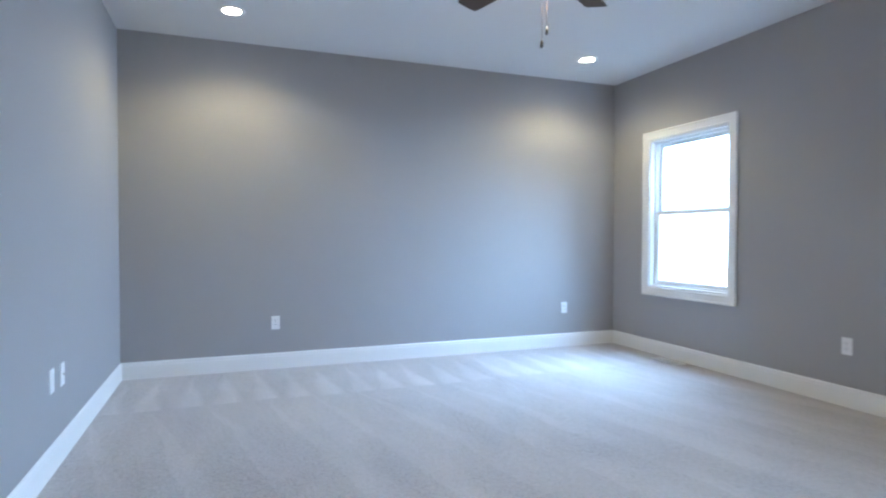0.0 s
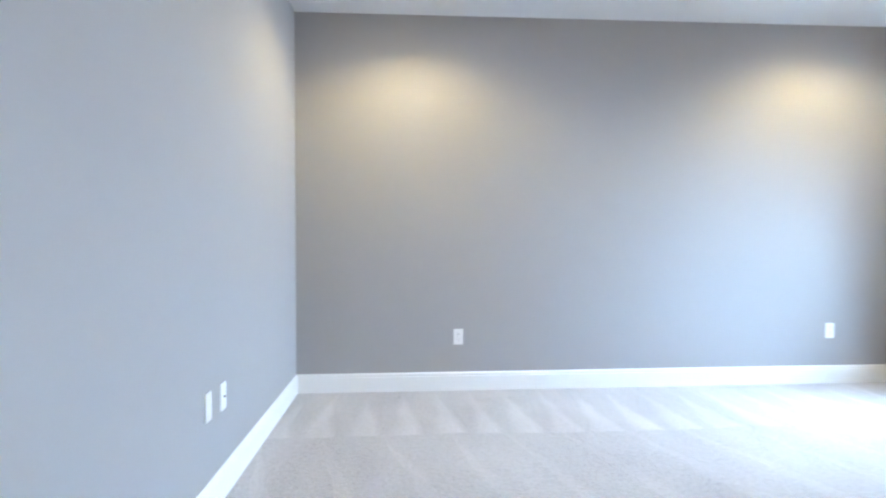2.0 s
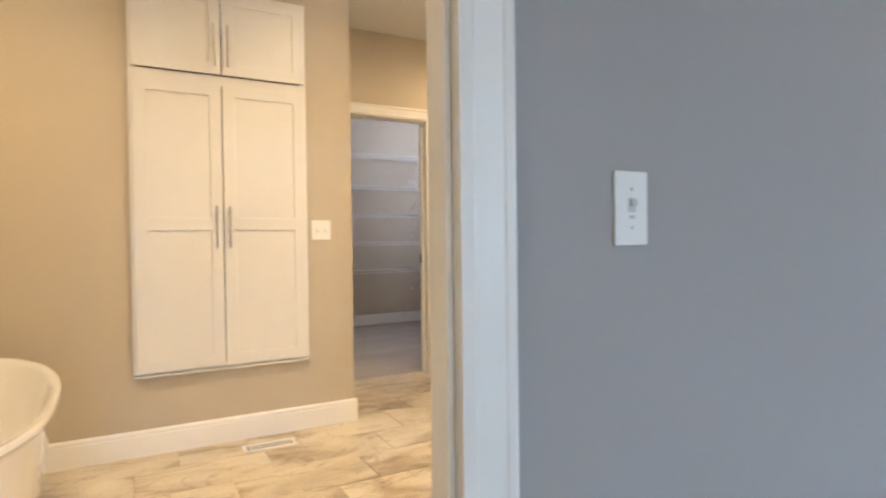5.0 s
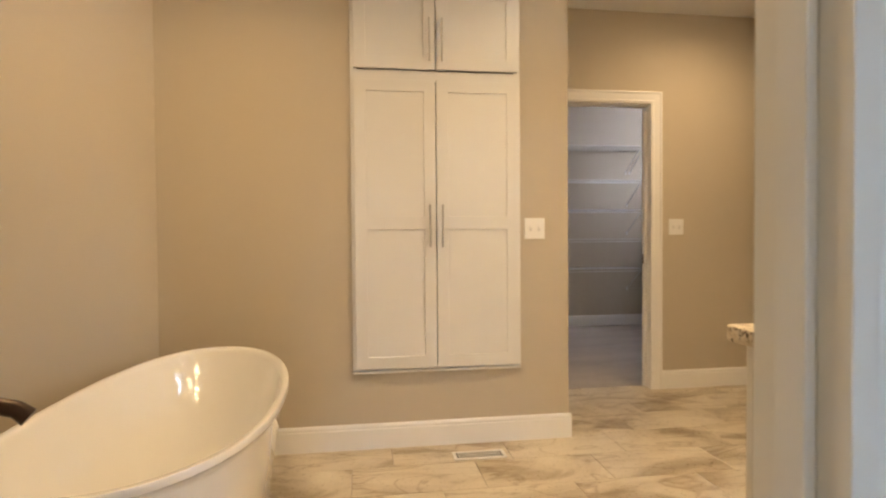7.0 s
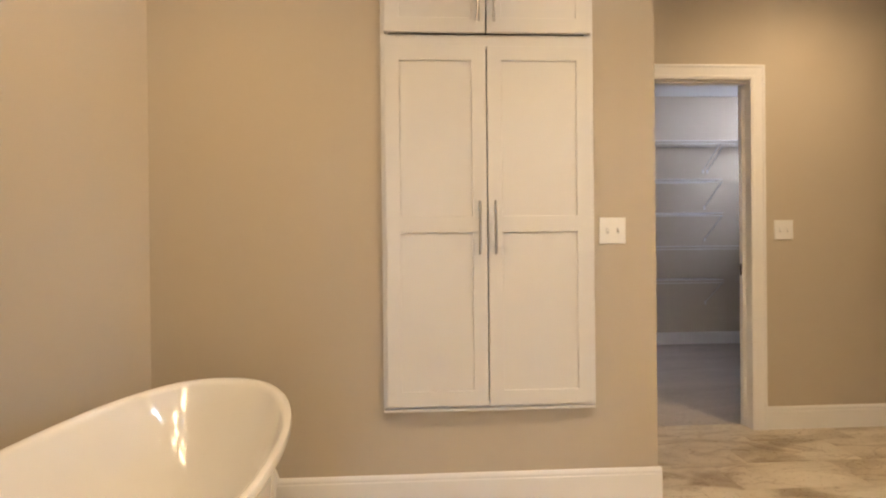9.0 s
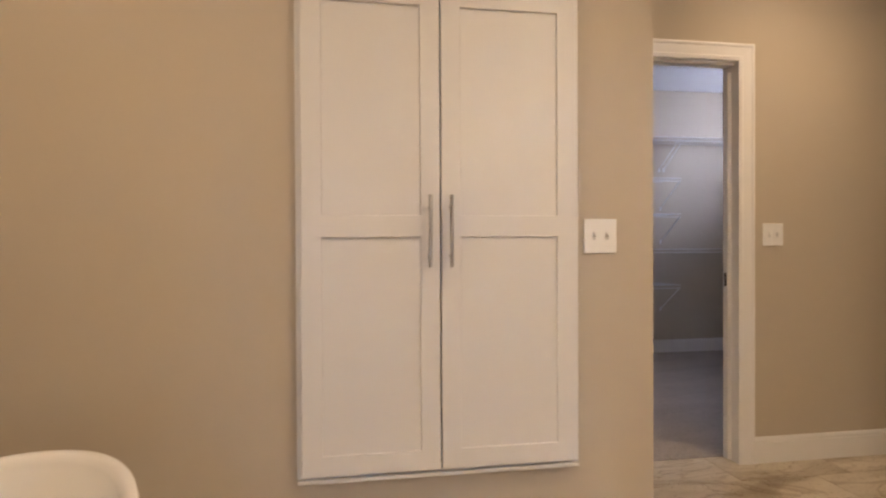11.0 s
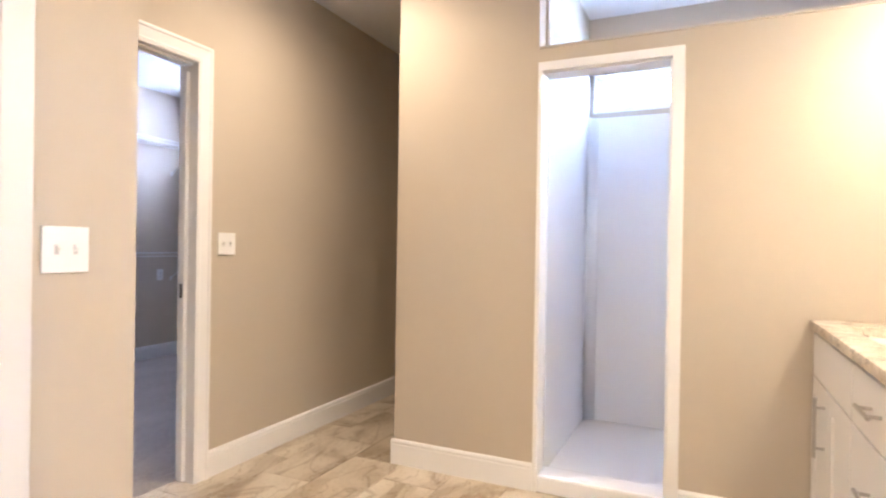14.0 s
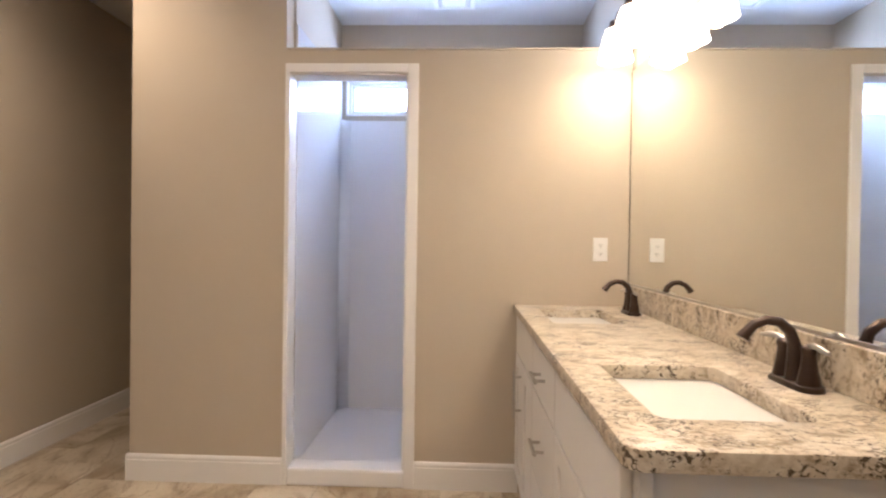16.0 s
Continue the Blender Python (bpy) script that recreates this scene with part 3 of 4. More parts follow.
part("jamb_lining", boxed(SHO1 - 0.012, SHO1 - 0.0005, YSH + 0.001, YSH + 0.114, 0.086, SHT - 0.003, bevel=0.002), TRIM, tr)
part("head_lining", boxed(SHO0, SHO1 - 0.0125, YSH + 0.001, YSH + 0.114, SHT - 0.012, SHT - 0.0005, bevel=0.002), TRIM, tr)
part("wall_cap", boxed(XS0 - 0.011, XM - 0.002, YSH - 0.006, YSH + 0.121, 2.161, 2.172, bevel=0.003), BEIGE, tr)


# ---- lamps ----
def recessed_can(x, y, power, cone=95, soft=0.55, group="recessed ceiling lamps", tone=WARM):
    c = empty("recessed_ceiling_lamp", "white round recessed ceiling lamp, switched on", "ceiling lamp", group, pose(x, y, H))
    part("trim_ring", lathe(bmesh.new(), [(0.062, -0.001), (0.064, -0.006), (0.088, -0.006), (0.092, -0.003), (0.092, -0.0005)], 32), TRIM, c, smooth=True)
    part("lens", lathe(bmesh.new(), [(0.0615, -0.0055), (0.0615, -0.0065), (0.03, -0.008), (0.001, -0.0085)], 32), CANGLOW, c, smooth=True)
    lamp("can_light", "SPOT", power, tone, pose(x, y, H - 0.03), 0.05, cone=cone, blend=soft)


for cx, cy, power in ((0.81, 4.86, 10), (3.82, 4.90, 10), (0.81, 0.35, 10), (3.82, 0.35, 10)):
    recessed_can(cx, cy, power, 150, tone=AMBER)
recessed_can(-1.70, 1.05, 25, 172, soft=1.0, group="bathroom recessed lamps")
# unseen lamp, added over the passage to brighten the closet wall
recessed_can(-2.86, 4.02, 16, 172, soft=1.0, group="bathroom recessed lamps")
recessed_can(-1.50, 2.80, 20, 172, soft=1.0, group="bathroom recessed lamps")


def ceiling_vent(x, y, length=0.26, width=0.24):
    """A square exhaust grille: a bevelled rim round slats, with a flat panel in the middle."""
    v = empty("exhaust_vent", "white square exhaust fan grille on the shower ceiling", "ceiling vent", at=pose(x, y, H))
    a, b = length / 2, width / 2
    part("rim", lattice([-a, -a + 0.03, a - 0.03, a], [-b, -b + 0.03, b - 0.03, b], {(1, 1)}, lambda u, w, d: (u, w, d), -0.022, -0.0005, 0.004), PLASTIC, v)
    # no hollow duct: a near-black plate paints the shade above the slats
    part("duct", boxed(-a + 0.028, a - 0.028, -b + 0.028, b - 0.028, -0.004, -0.0008), SLOT, v, "near-black plate standing for the shade behind the slats")
    for i in range(9):
        y0 = -b + 0.036 + i * (width - 0.072) / 8
        part("slat", boxed(-a + 0.029, a - 0.029, y0 - 0.004, y0 + 0.004, -0.019, -0.0045), PLASTIC, v)
    part("centre_panel", boxed(-a + 0.06, a - 0.06, -b + 0.06, b - 0.06, -0.026, -0.0195, bevel=0.003), PLASTIC, v)


ceiling_vent(-1.22, 5.24)


def ceiling_fan(x, y, turn):
    f = empty("ceiling_fan", "bronze ceiling fan with dark walnut blades and a lit glass bowl", "ceiling fan", at=pose(x, y, H, 0, 0, turn))
    part("canopy", lathe(bmesh.new(), [(0.07, -0.001), (0.068, -0.03), (0.03, -0.06), (0.014, -0.066)], 28), BRONZE, f, smooth=True)
    part("downrod", tube(bmesh.new(), [(0, 0, -0.06), (0, 0, -0.17)], 0.012, 12), BRONZE, f, smooth=True)
    part("motor", lathe(bmesh.new(), [(0.02, -0.165), (0.09, -0.18), (0.115, -0.21), (0.115, -0.255), (0.095, -0.285), (0.06, -0.30)], 32), BRONZE, f, smooth=True)
    part("light_fitter", lathe(bmesh.new(), [(0.05, -0.301), (0.075, -0.32), (0.08, -0.345), (0.07, -0.352)], 28), BRONZE, f, smooth=True)
    part("glass_bowl", lathe(bmesh.new(), [(0.100, -0.3525), (0.104, -0.356), (0.095, -0.370), (0.065, -0.380), (0.02, -0.384), (0.004, -0.385)], 32), BOWLGLOW, f, "warm frosted glass bowl", smooth=True)
    for k in range(5):
        ang = radians(72 * k + 36)
        ca, sa = math.cos(ang), math.sin(ang)
        rot = Matrix.Rotation(ang, 4, "Z") @ Matrix.Rotation(radians(11), 4, "X")
        bm = bmesh.new()
        outline = [(0.17, -0.045), (0.30, -0.062), (0.60, -0.072), (0.655, -0.066), (0.66, 0.05), (0.645, 0.066), (0.30, 0.060), (0.17, 0.045)]
        lo = [bm.verts.new((r, s, -0.243)) for r, s in outline]
        hi = [bm.verts.new((r, s, -0.236)) for r, s in outline]
        bm.faces.new(lo[::-1])
        bm.faces.new(hi)
        for i in range(len(lo)):
            bm.faces.new((lo[i], lo[(i + 1) % len(lo)], hi[(i + 1) % len(lo)], hi[i]))
        bmesh.ops.transform(bm, matrix=Matrix.Translation((0, 0, -0.24)) @ rot @ Matrix.Translation((0, 0, 0.24)), verts=bm.verts)
        part("blade", bm, BLADE, f)
        part("blade_arm", tube(bmesh.new(), [(0.10 * ca, 0.10 * sa, -0.25), (0.15 * ca, 0.15 * sa, -0.258), (0.24 * ca, 0.24 * sa, -0.252)], [0.012, 0.010, 0.014], 8), BRONZE, f, smooth=True)
    for dx, dy, ln in ((0.022, -0.003, 0.585), (0.030, 0.020, 0.648)):
        bm = tube(bmesh.new(), [(dx, dy, -0.35), (dx, dy, -ln + 0.04)], 0.0014, 6)
        ch = part("pull_chain", bm, BRONZE, f, "thin metal pull chain")
        part("fob", lathe(bmesh.new(), [(0.002, -ln + 0.041), (0.007, -ln + 0.032), (0.0085, -ln + 0.012), (0.006, -ln), (0.002, -ln - 0.001)], 12, (dx, dy, 0)), SLOT, ch, "small dark wooden fob", smooth=True)


ceiling_fan(2.27, 3.015, 69.3)
lamp("fan_light", "POINT", 2, WARM, pose(2.27, 3.015, 2.29), 0.05)


def vanity_light(y):
    """Three downward bells on a bronze bar, on the wall of the mirror."""
    z = 2.27
    v = empty("vanity_light", "bronze vanity light bar with three lit frosted glass shades", "wall lamp", "vanity lights", pose(XM, y, z))
    part("back_plate", boxed(-0.022, -0.0005, -0.30, 0.30, -0.05, 0.05, bevel=0.006), BRONZE, v)
    for d in (-0.25, 0.0, 0.25):
        part("arm", tube(bmesh.new(), [(-0.02, d, 0.0), (-0.07, d, 0.012), (-0.115, d, 0.004), (-0.125, d, -0.03)], 0.009, 10), BRONZE, v, smooth=True)
        part("socket_cup", lathe(bmesh.new(), [(0.012, -0.028), (0.03, -0.036), (0.032, -0.06), (0.024, -0.064)], 20, (-0.125, d, 0)), BRONZE, v, smooth=True)
        part("shade", lathe(bmesh.new(), [(0.022, -0.0645), (0.045, -0.075), (0.060, -0.12), (0.072, -0.19), (0.078, -0.215), (0.074, -0.214), (0.055, -0.13), (0.03, -0.08)], 28, (-0.125, d, 0)), SHADEGLOW, v, "frosted white glass shade", smooth=True)
        lamp("shade_light", "POINT", 0.9, WARM, pose(XM - 0.125, y + d, z - 0.20), 0.05)


vanity_light(4.08)
vanity_light(2.90)


# ---- plates on the walls ----
def wall_plate(name, label, category, m, gangs=1, kind="outlet", group=""):
    """A cover plate that looks along its own -y; m puts its centre on the wall."""
    p = empty(name, label, category, group, m)
    w = 0.070 if gangs == 1 else 0.116
    part("cover", boxed(-w / 2, w / 2, -0.006, -0.0004, -0.0575, 0.0575, bevel=0.0025), PLASTIC, p)
    for g in range(gangs):
        cx = 0 if gangs == 1 else (-0.023 + 0.046 * g)
        if kind == "outlet":
            for s in (-1, 1):
                rc = part("receptacle", boxed(cx - 0.0165, cx + 0.0165, -0.0075, -0.0058, s * 0.0195 - 0.0135, s * 0.0195 + 0.0135, bevel=0.0008), PLASTIC, p)
                # solid blocks, not holes: the shade of the openings is their colour
                for sx in (-0.0065, 0.0065):
                    part("slot", boxed(cx + sx - 0.0011, cx + sx + 0.0011, -0.0079, -0.0074, s * 0.0195 - 0.002, s * 0.0195 + 0.0065), SLOT, rc)
                part("ground_hole", boxed(cx - 0.0022, cx + 0.0022, -0.0079, -0.0074, s * 0.0195 - 0.0095, s * 0.0195 - 0.005), SLOT, rc)
        elif kind == "toggle":
            part("slot_frame", boxed(cx - 0.0055, cx + 0.0055, -0.0066, -0.0058, -0.0125, 0.0125), GREYBIT, p)
            bm = boxed(cx - 0.004, cx + 0.004, -0.017, -0.0062, -0.005, 0.006, bevel=0.001)
            for v in bm.verts:
                v.co.z += (-v.co.y - 0.006) * 0.7
            part("toggle", bm, PLASTIC, p)
        elif kind == "coax":
            part("connector", lathe(bmesh.new(), [(0.0055, 0.0), (0.0055, 0.008), (0.0035, 0.009)], 12), NICKEL, p).matrix_local = pose(0, -0.006, 0, 90)
        elif kind == "control":
            part("slider_slot", boxed(-0.008, 0.008, -0.0066, -0.0058, -0.006, 0.016, bevel=0.0002), GREYBIT, p, "grey recessed slider slot")
            part("slider", boxed(-0.005, 0.007, -0.012, -0.0066, 0.004, 0.013, bevel=0.001), GREYBIT, p)
            part("indicator", boxed(-0.006, 0.006, -0.0068, -0.0058, -0.016, -0.011, bevel=0.0002), GREYBIT, p)
    for s in (-1, 1):
        if kind in ("toggle", "control"):
            for g in range(gangs):
                cx = 0 if gangs == 1 else (-0.023 + 0.046 * g)
                part("screw", lathe(bmesh.new(), [(0.0028, 0.0), (0.0028, 0.0008), (0.001, 0.0012)], 10), GREYBIT if kind == "control" else PLASTIC, p).matrix_local = pose(cx, -0.006, s * 0.030, 90)
    if kind in ("outlet",):
        part("screw", lathe(bmesh.new(), [(0.0028, 0.0), (0.0028, 0.0008), (0.001, 0.0012)], 10), PLASTIC, p).matrix_local = pose(0, -0.006, 0, 90)


OUT = "bedroom wall outlets"
wall_plate("wall_outlet", "white duplex outlet low on the grey wall", "outlet", pose(1.150, YN, 0.392), group=OUT)
wall_plate("wall_outlet", "white duplex outlet low on the grey wall near the corner", "outlet", pose(4.010, YN, 0.402), group=OUT)
wall_plate("wall_outlet", "white duplex outlet low on the grey wall beyond the window", "outlet", pose(XE, 3.092, 0.404, 0, 0, -90), group=OUT)
wall_plate("cable_plate", "white blank cable plate low on the grey wall", "wall plate", pose(XW, 3.700, 0.435, 0, 0, 90), kind="blank")
wall_plate("coax_plate", "white coaxial plate with a metal connector", "wall plate", pose(XW, 3.886, 0.428, 0, 0, 90), kind="coax")
wall_plate("fan_control", "white wall control with a grey slider, beside the doorway", "switch", pose(XW, 2.342, 1.145, 0, 0, 90), kind="control")
wall_plate("light_switch", "white double toggle switch beside the built-in cabinet", "switch", pose(XC, 2.655, 1.168, 0, 0, 90), 2, "toggle", "bathroom switches")
wall_plate("light_switch", "white double toggle switch beside the closet doorway", "switch", pose(XH, 3.992, 1.185, 0, 0, 90), 2, "toggle", "bathroom switches")
wall_plate("wall_outlet", "white duplex outlet above the vanity counter", "outlet", pose(-0.472, YSH, 1.194))
wall_plate("wall_outlet", "white duplex outlet on the closet wall", "outlet", pose(XF, 5.870, 0.85, 0, 0, 90))


# ---- floor registers ----
def floor_register(x, y, turn, label, length=0.27, width=0.105):
    r = empty("floor_register", label, "floor vent", "floor registers", pose(x, y, 0.0025, 0, 0, turn))
    a, b = length / 2, width / 2
    bm = lattice([-a, -a + 0.017, a - 0.017, a], [-b, -b + 0.015, b - 0.015, b], {(1, 1)}, lambda u, v, d: (u, v, d), 0.0, 0.006, 0.0015)
    part("rim", bm, PLASTIC, r)
    # flat plate whose near-black colour stands for the shade down the duct
    part("duct", boxed(-a + 0.016, a - 0.016, -b + 0.014, b - 0.014, 0.0, 0.0012), SLOT, r, "near-black plate standing for the shade in the duct")
    n = 17
    first = None
    for i in range(n):
        x0 = -a + 0.024 + (length - 0.048) * (i + 0.5) / n
        if first is None:
            first = part("louvre", boxed(-0.0024, 0.0024, -b + 0.0145, b - 0.0145, 0.0013, 0.0054), PLASTIC, r)
            first.location.x = x0
        else:
            o = new("louvre", first.data)
            o.parent = r
            o.location.x = x0
    part("centre_bar", boxed(-a + 0.018, a - 0.018, -0.0016, 0.0016, 0.0055, 0.006), PLASTIC, r)


floor_register(-2.515, 2.296, 90, "white metal floor register set in the tiles")
floor_register(4.50, 4.60, 90, "white metal floor register set in the carpet", 0.32, 0.11)


# ---- built-in linen cabinet ----
def bar_pull(name, parent, centre, length, vertical=True, out=(1, 0, 0), along=None):
    """A round bar on two posts."""
    c, o = Vector(centre), Vector(out)
    a = Vector((0, 0, 1)) if vertical else Vector(along)
    h = part(name, tube(bmesh.new(), [c + o * 0.032 - a * length / 2, c + o * 0.032 + a * length / 2], 0.006, 12), NICKEL, parent, "brushed nickel bar handle", smooth=True)
    for s in (-0.34, 0.34):
        part("post", tube(bmesh.new(), [c + a * length * s + o * 0.0005, c + a * length * s + o * 0.030], 0.0048, 10), NICKEL, h, smooth=True)


def shaker(name, parent, x, y0, y1, z0, z1, stile=0.062, rails=(), out=1, mat=CABINET, thick=0.020):
    """A frame-and-panel door in a plane of constant x: recessed panels between stiles and rails."""
    cuts = [(z0, z0 + stile)] + list(rails) + [(z1 - stile, z1)]
    vs = [v for c in cuts for v in c]
    bm = lattice([y0, y0 + stile, y1 - stile, y1], vs, {(1, j) for j in range(1, len(vs) - 1, 2)}, lambda u, v, dd: (dd, u, v), x, x + out * thick, 0.0022)
    d = part(name, bm, mat, parent)
    xp = x + out * (thick - 0.0075)
    for (a0, a1), (b0, b1) in zip(cuts, cuts[1:]):
        part("panel", boxed(min(x + out * 0.003, xp), max(x + out * 0.003, xp), y0 + stile - 0.002, y1 - stile + 0.002, a1 - 0.002, b0 + 0.002), mat, d)
    return d


CY0, CY1, CZ0, CZ1 = 1.658, 2.569, 0.421, 2.470
cab = empty("linen_cabinet", "white built-in linen cabinet with four shaker doors", "cabinet")
xf = XC + 0.022
bm = lattice([CY0, CY0 + 0.034, CY1 - 0.034, CY1], [CZ0, CZ0 + 0.02, 1.950, 2.005, CZ1 - 0.03, CZ1], {(1, 1), (1, 3)}, lambda u, v, d: (d, u, v), XC + 0.0005, xf, 0.0025)
part("face_frame", bm, CABINET, cab)
# near-black board: the shade inside the cabinet is put into its colour
part("gap_shade_board", boxed(XC + 0.0008, XC + 0.004, CY0 + 0.03, CY1 - 0.03, CZ0 + 0.015, CZ1 - 0.02), SLOT, cab, "near-black board standing for the shade in the door gaps")
part("bottom_ledge", boxed(XC + 0.0005, xf + 0.012, CY0 + 0.002, CY1 - 0.002, CZ0 - 0.014, CZ0 - 0.0005, bevel=0.004), CABINET, cab)
MID = 2.105
for s, (a, b) in (("l", (CY0 + 0.018, MID - 0.0025)), ("r", (MID + 0.0025, CY1 - 0.018))):
    low = shaker("lower_door", cab, xf + 0.0005, a, b, 0.433, 1.952, rails=((1.166, 1.234),))
    up = shaker("upper_door", cab, xf + 0.0005, a, b, 2.009, 2.450)
    hy = b - 0.034 if s == "l" else a + 0.028
    bar_pull("handle", low, (xf + 0.0205, hy, 1.184), 0.224)
    bar_pull("handle", up, (xf + 0.0205, hy, 2.156), 0.224)

# ---- bathtub and its filler ----


def bathtub(x0, x1, yc, half, name="bathtub"):
    """Freestanding oval tub: flared walls, rolled rim that rises to the ends, rounded basin."""
    t = empty(name, "glossy white freestanding oval bathtub on the tiles", "bathtub")
    cx, hl = (x0 + x1) / 2, (x1 - x0) / 2
    n = 72

    def ring(scale_l, scale_w, z, lift=0.0, power=2.25):
        pts = []
        for k in range(n):
            a = 2 * math.pi * k / n
            c, s = math.cos(a), math.sin(a)
            ex = math.copysign(abs(c) ** (2 / power), c)
            ey = math.copysign(abs(s) ** (2 / power), s)
            pts.append(Vector((cx + hl * scale_l * ex, yc + half * scale_w * ey, z + lift * ex * ex)))
        return pts

    L = TUB_LIFT
    R = TUB_RIM
    outer = [ring(0.80, 0.74, 0.004), ring(0.815, 0.76, 0.03), ring(0.86, 0.83, 0.40 * R), ring(0.915, 0.90, 0.70 * R, 0.3 * L), ring(0.965, 0.955, R - 0.05, L), ring(0.985, 0.975, R - 0.028, L),
             ring(0.998, 0.997, R - 0.020, L), ring(1.0, 1.0, R - 0.008, L), ring(0.994, 0.99, R, L), ring(0.975, 0.955, R + 0.001, L), ring(0.958, 0.925, R - 0.006, L)]
    inner = [ring(0.948, 0.908, R - 0.022, L), ring(0.90, 0.845, 0.78 * R, 0.5 * L), ring(0.83, 0.76, 0.57 * R, 0.2 * L), ring(0.74, 0.655, 0.39 * R), ring(0.62, 0.53, 0.16), ring(0.40, 0.32, 0.125), ring(0.03, 0.03, 0.12)]
    bm = bmesh.new()
    rings = [[bm.verts.new(p) for p in r] for r in outer + inner]
    for a, b in zip(rings, rings[1:]):
        for k in range(n):
            bm.faces.new((a[k], a[(k + 1) % n], b[(k + 1) % n], b[k]))
    bm.faces.new(rings[0][::-1])
    bm.faces.new(rings[-1])
    part("shell", bm, ACRYLIC, t, smooth=True)
    part("drain", lathe(bmesh.new(), [(0.028, 0.1215), (0.03, 0.124), (0.02, 0.126), (0.004, 0.1265)], 20, (cx, yc, 0)), BRONZE, t, "dark bronze drain", smooth=True)
    return t


TUB_RIM, TUB_LIFT = 0.568, 0.036
bathtub(-2.545, -0.885, 1.045, 0.386)

fil = empty("tub_filler", "oil-rubbed bronze tub filler with a curved spout", "faucet")
FX, FY = -1.075, 0.625
part("floor_flange", lathe(bmesh.new(), [(0.045, 0.0005), (0.045, 0.008), (0.03, 0.016), (0.02, 0.018)], 24, (FX, FY, 0)), BRONZE, fil, smooth=True)
part("riser", tube(bmesh.new(), [(FX, FY, 0.017), (FX, FY, 0.45), (FX, FY, 0.742)], 0.0165, 16), BRONZE, fil, smooth=True)
part("valve_body", tube(bmesh.new(), [(FX - 0.09, FY, 0.62), (FX + 0.09, FY, 0.62)], 0.021, 16), BRONZE, fil, smooth=True)
part("spout", tube(bmesh.new(), [(FX, FY, 0.735), (FX - 0.002, FY + 0.03, 0.762), (FX - 0.012, FY + 0.12, 0.766), (FX - 0.028, FY + 0.22, 0.752), (FX - 0.038, FY + 0.28, 0.733), (FX - 0.042, FY + 0.305, 0.712)],
                   [0.018, 0.020, 0.020, 0.020, 0.021, 0.023], 16), BRONZE, fil, smooth=True)
for s in (-1, 1):
    part("lever", tube(bmesh.new(), [(FX + s * 0.09, FY, 0.62), (FX + s * 0.115, FY, 0.625), (FX + s * 0.12, FY + 0.05, 0.64)], [0.018, 0.012, 0.007], 10), BRONZE, fil, smooth=True)

# ---- vanity ----
VX, VY0, VTOP = -0.854, 2.588, 0.883
van = empty("vanity_cabinet", "white bathroom vanity with drawers, doors and bar handles", "vanity")
part("body", boxed(VX, XM - 0.001, VY0, YSH - 0.002, 0.10, VTOP - 0.0005, bevel=0.002), CABINET, van)
part("toe_kick", boxed(VX + 0.07, XM - 0.001, VY0 + 0.002, YSH - 0.002, 0.0, 0.0995), CABINET, van, "recessed toe kick")
# plain end panel beside the edge of the face frame
ex0, ex1 = VX + 0.0005, XM - 0.003
part("end_panel", boxed(ex0 + 0.0235, ex1, VY0 - 0.0095, VY0 - 0.0005, 0.10, 0.882, bevel=0.0015), CABINET, van)
part("frame_edge", boxed(ex0, ex0 + 0.022, VY0 - 0.0145, VY0 - 0.0005, 0.10, 0.882, bevel=0.002), CABINET, van)


def slab_front(name, y0, y1, z0, z1):
    return part(name, boxed(VX - 0.020, VX - 0.0005, y0, y1, z0, z1, bevel=0.003), CABINET, van)


ZT, ZS = 0.868, 0.700
slab_front("false_front", 3.795, 4.470, ZS + 0.004, ZT)
slab_front("false_front", 2.605, 3.265, ZS + 0.004, ZT)
d1 = shaker("door", van, VX - 0.0005, 4.135, 4.470, 0.125, ZS - 0.004, out=-1)
shaker("door", van, VX - 0.0005, 3.795, 4.131, 0.125, ZS - 0.004, out=-1)
shaker("door", van, VX - 0.0005, 2.937, 3.265, 0.125, ZS - 0.004, out=-1)
shaker("door", van, VX - 0.0005, 2.605, 2.933, 0.125, ZS - 0.004, out=-1)
bar_pull("handle", d1, (VX - 0.0205, 4.190, 0.560), 0.216, out=(-1, 0, 0))
for z0, z1, hz in ((ZS + 0.004, ZT, 0.792), (0.420, ZS - 0.004, 0.570), (0.125, 0.412, 0.270)):
    dr = slab_front("drawer", 3.279, 3.781, z0, z1)
    bar_pull("handle", dr, (VX - 0.0205, 3.510, hz), 0.135, False, (-1, 0, 0), (0, 1, 0))

# counter with two cut-outs
SINKS = ((2.690, 3.133), (3.868, 4.306))
SX0, SX1 = -0.786, -0.506
KX, KY = -0.885, 2.532
CT = 0.9185


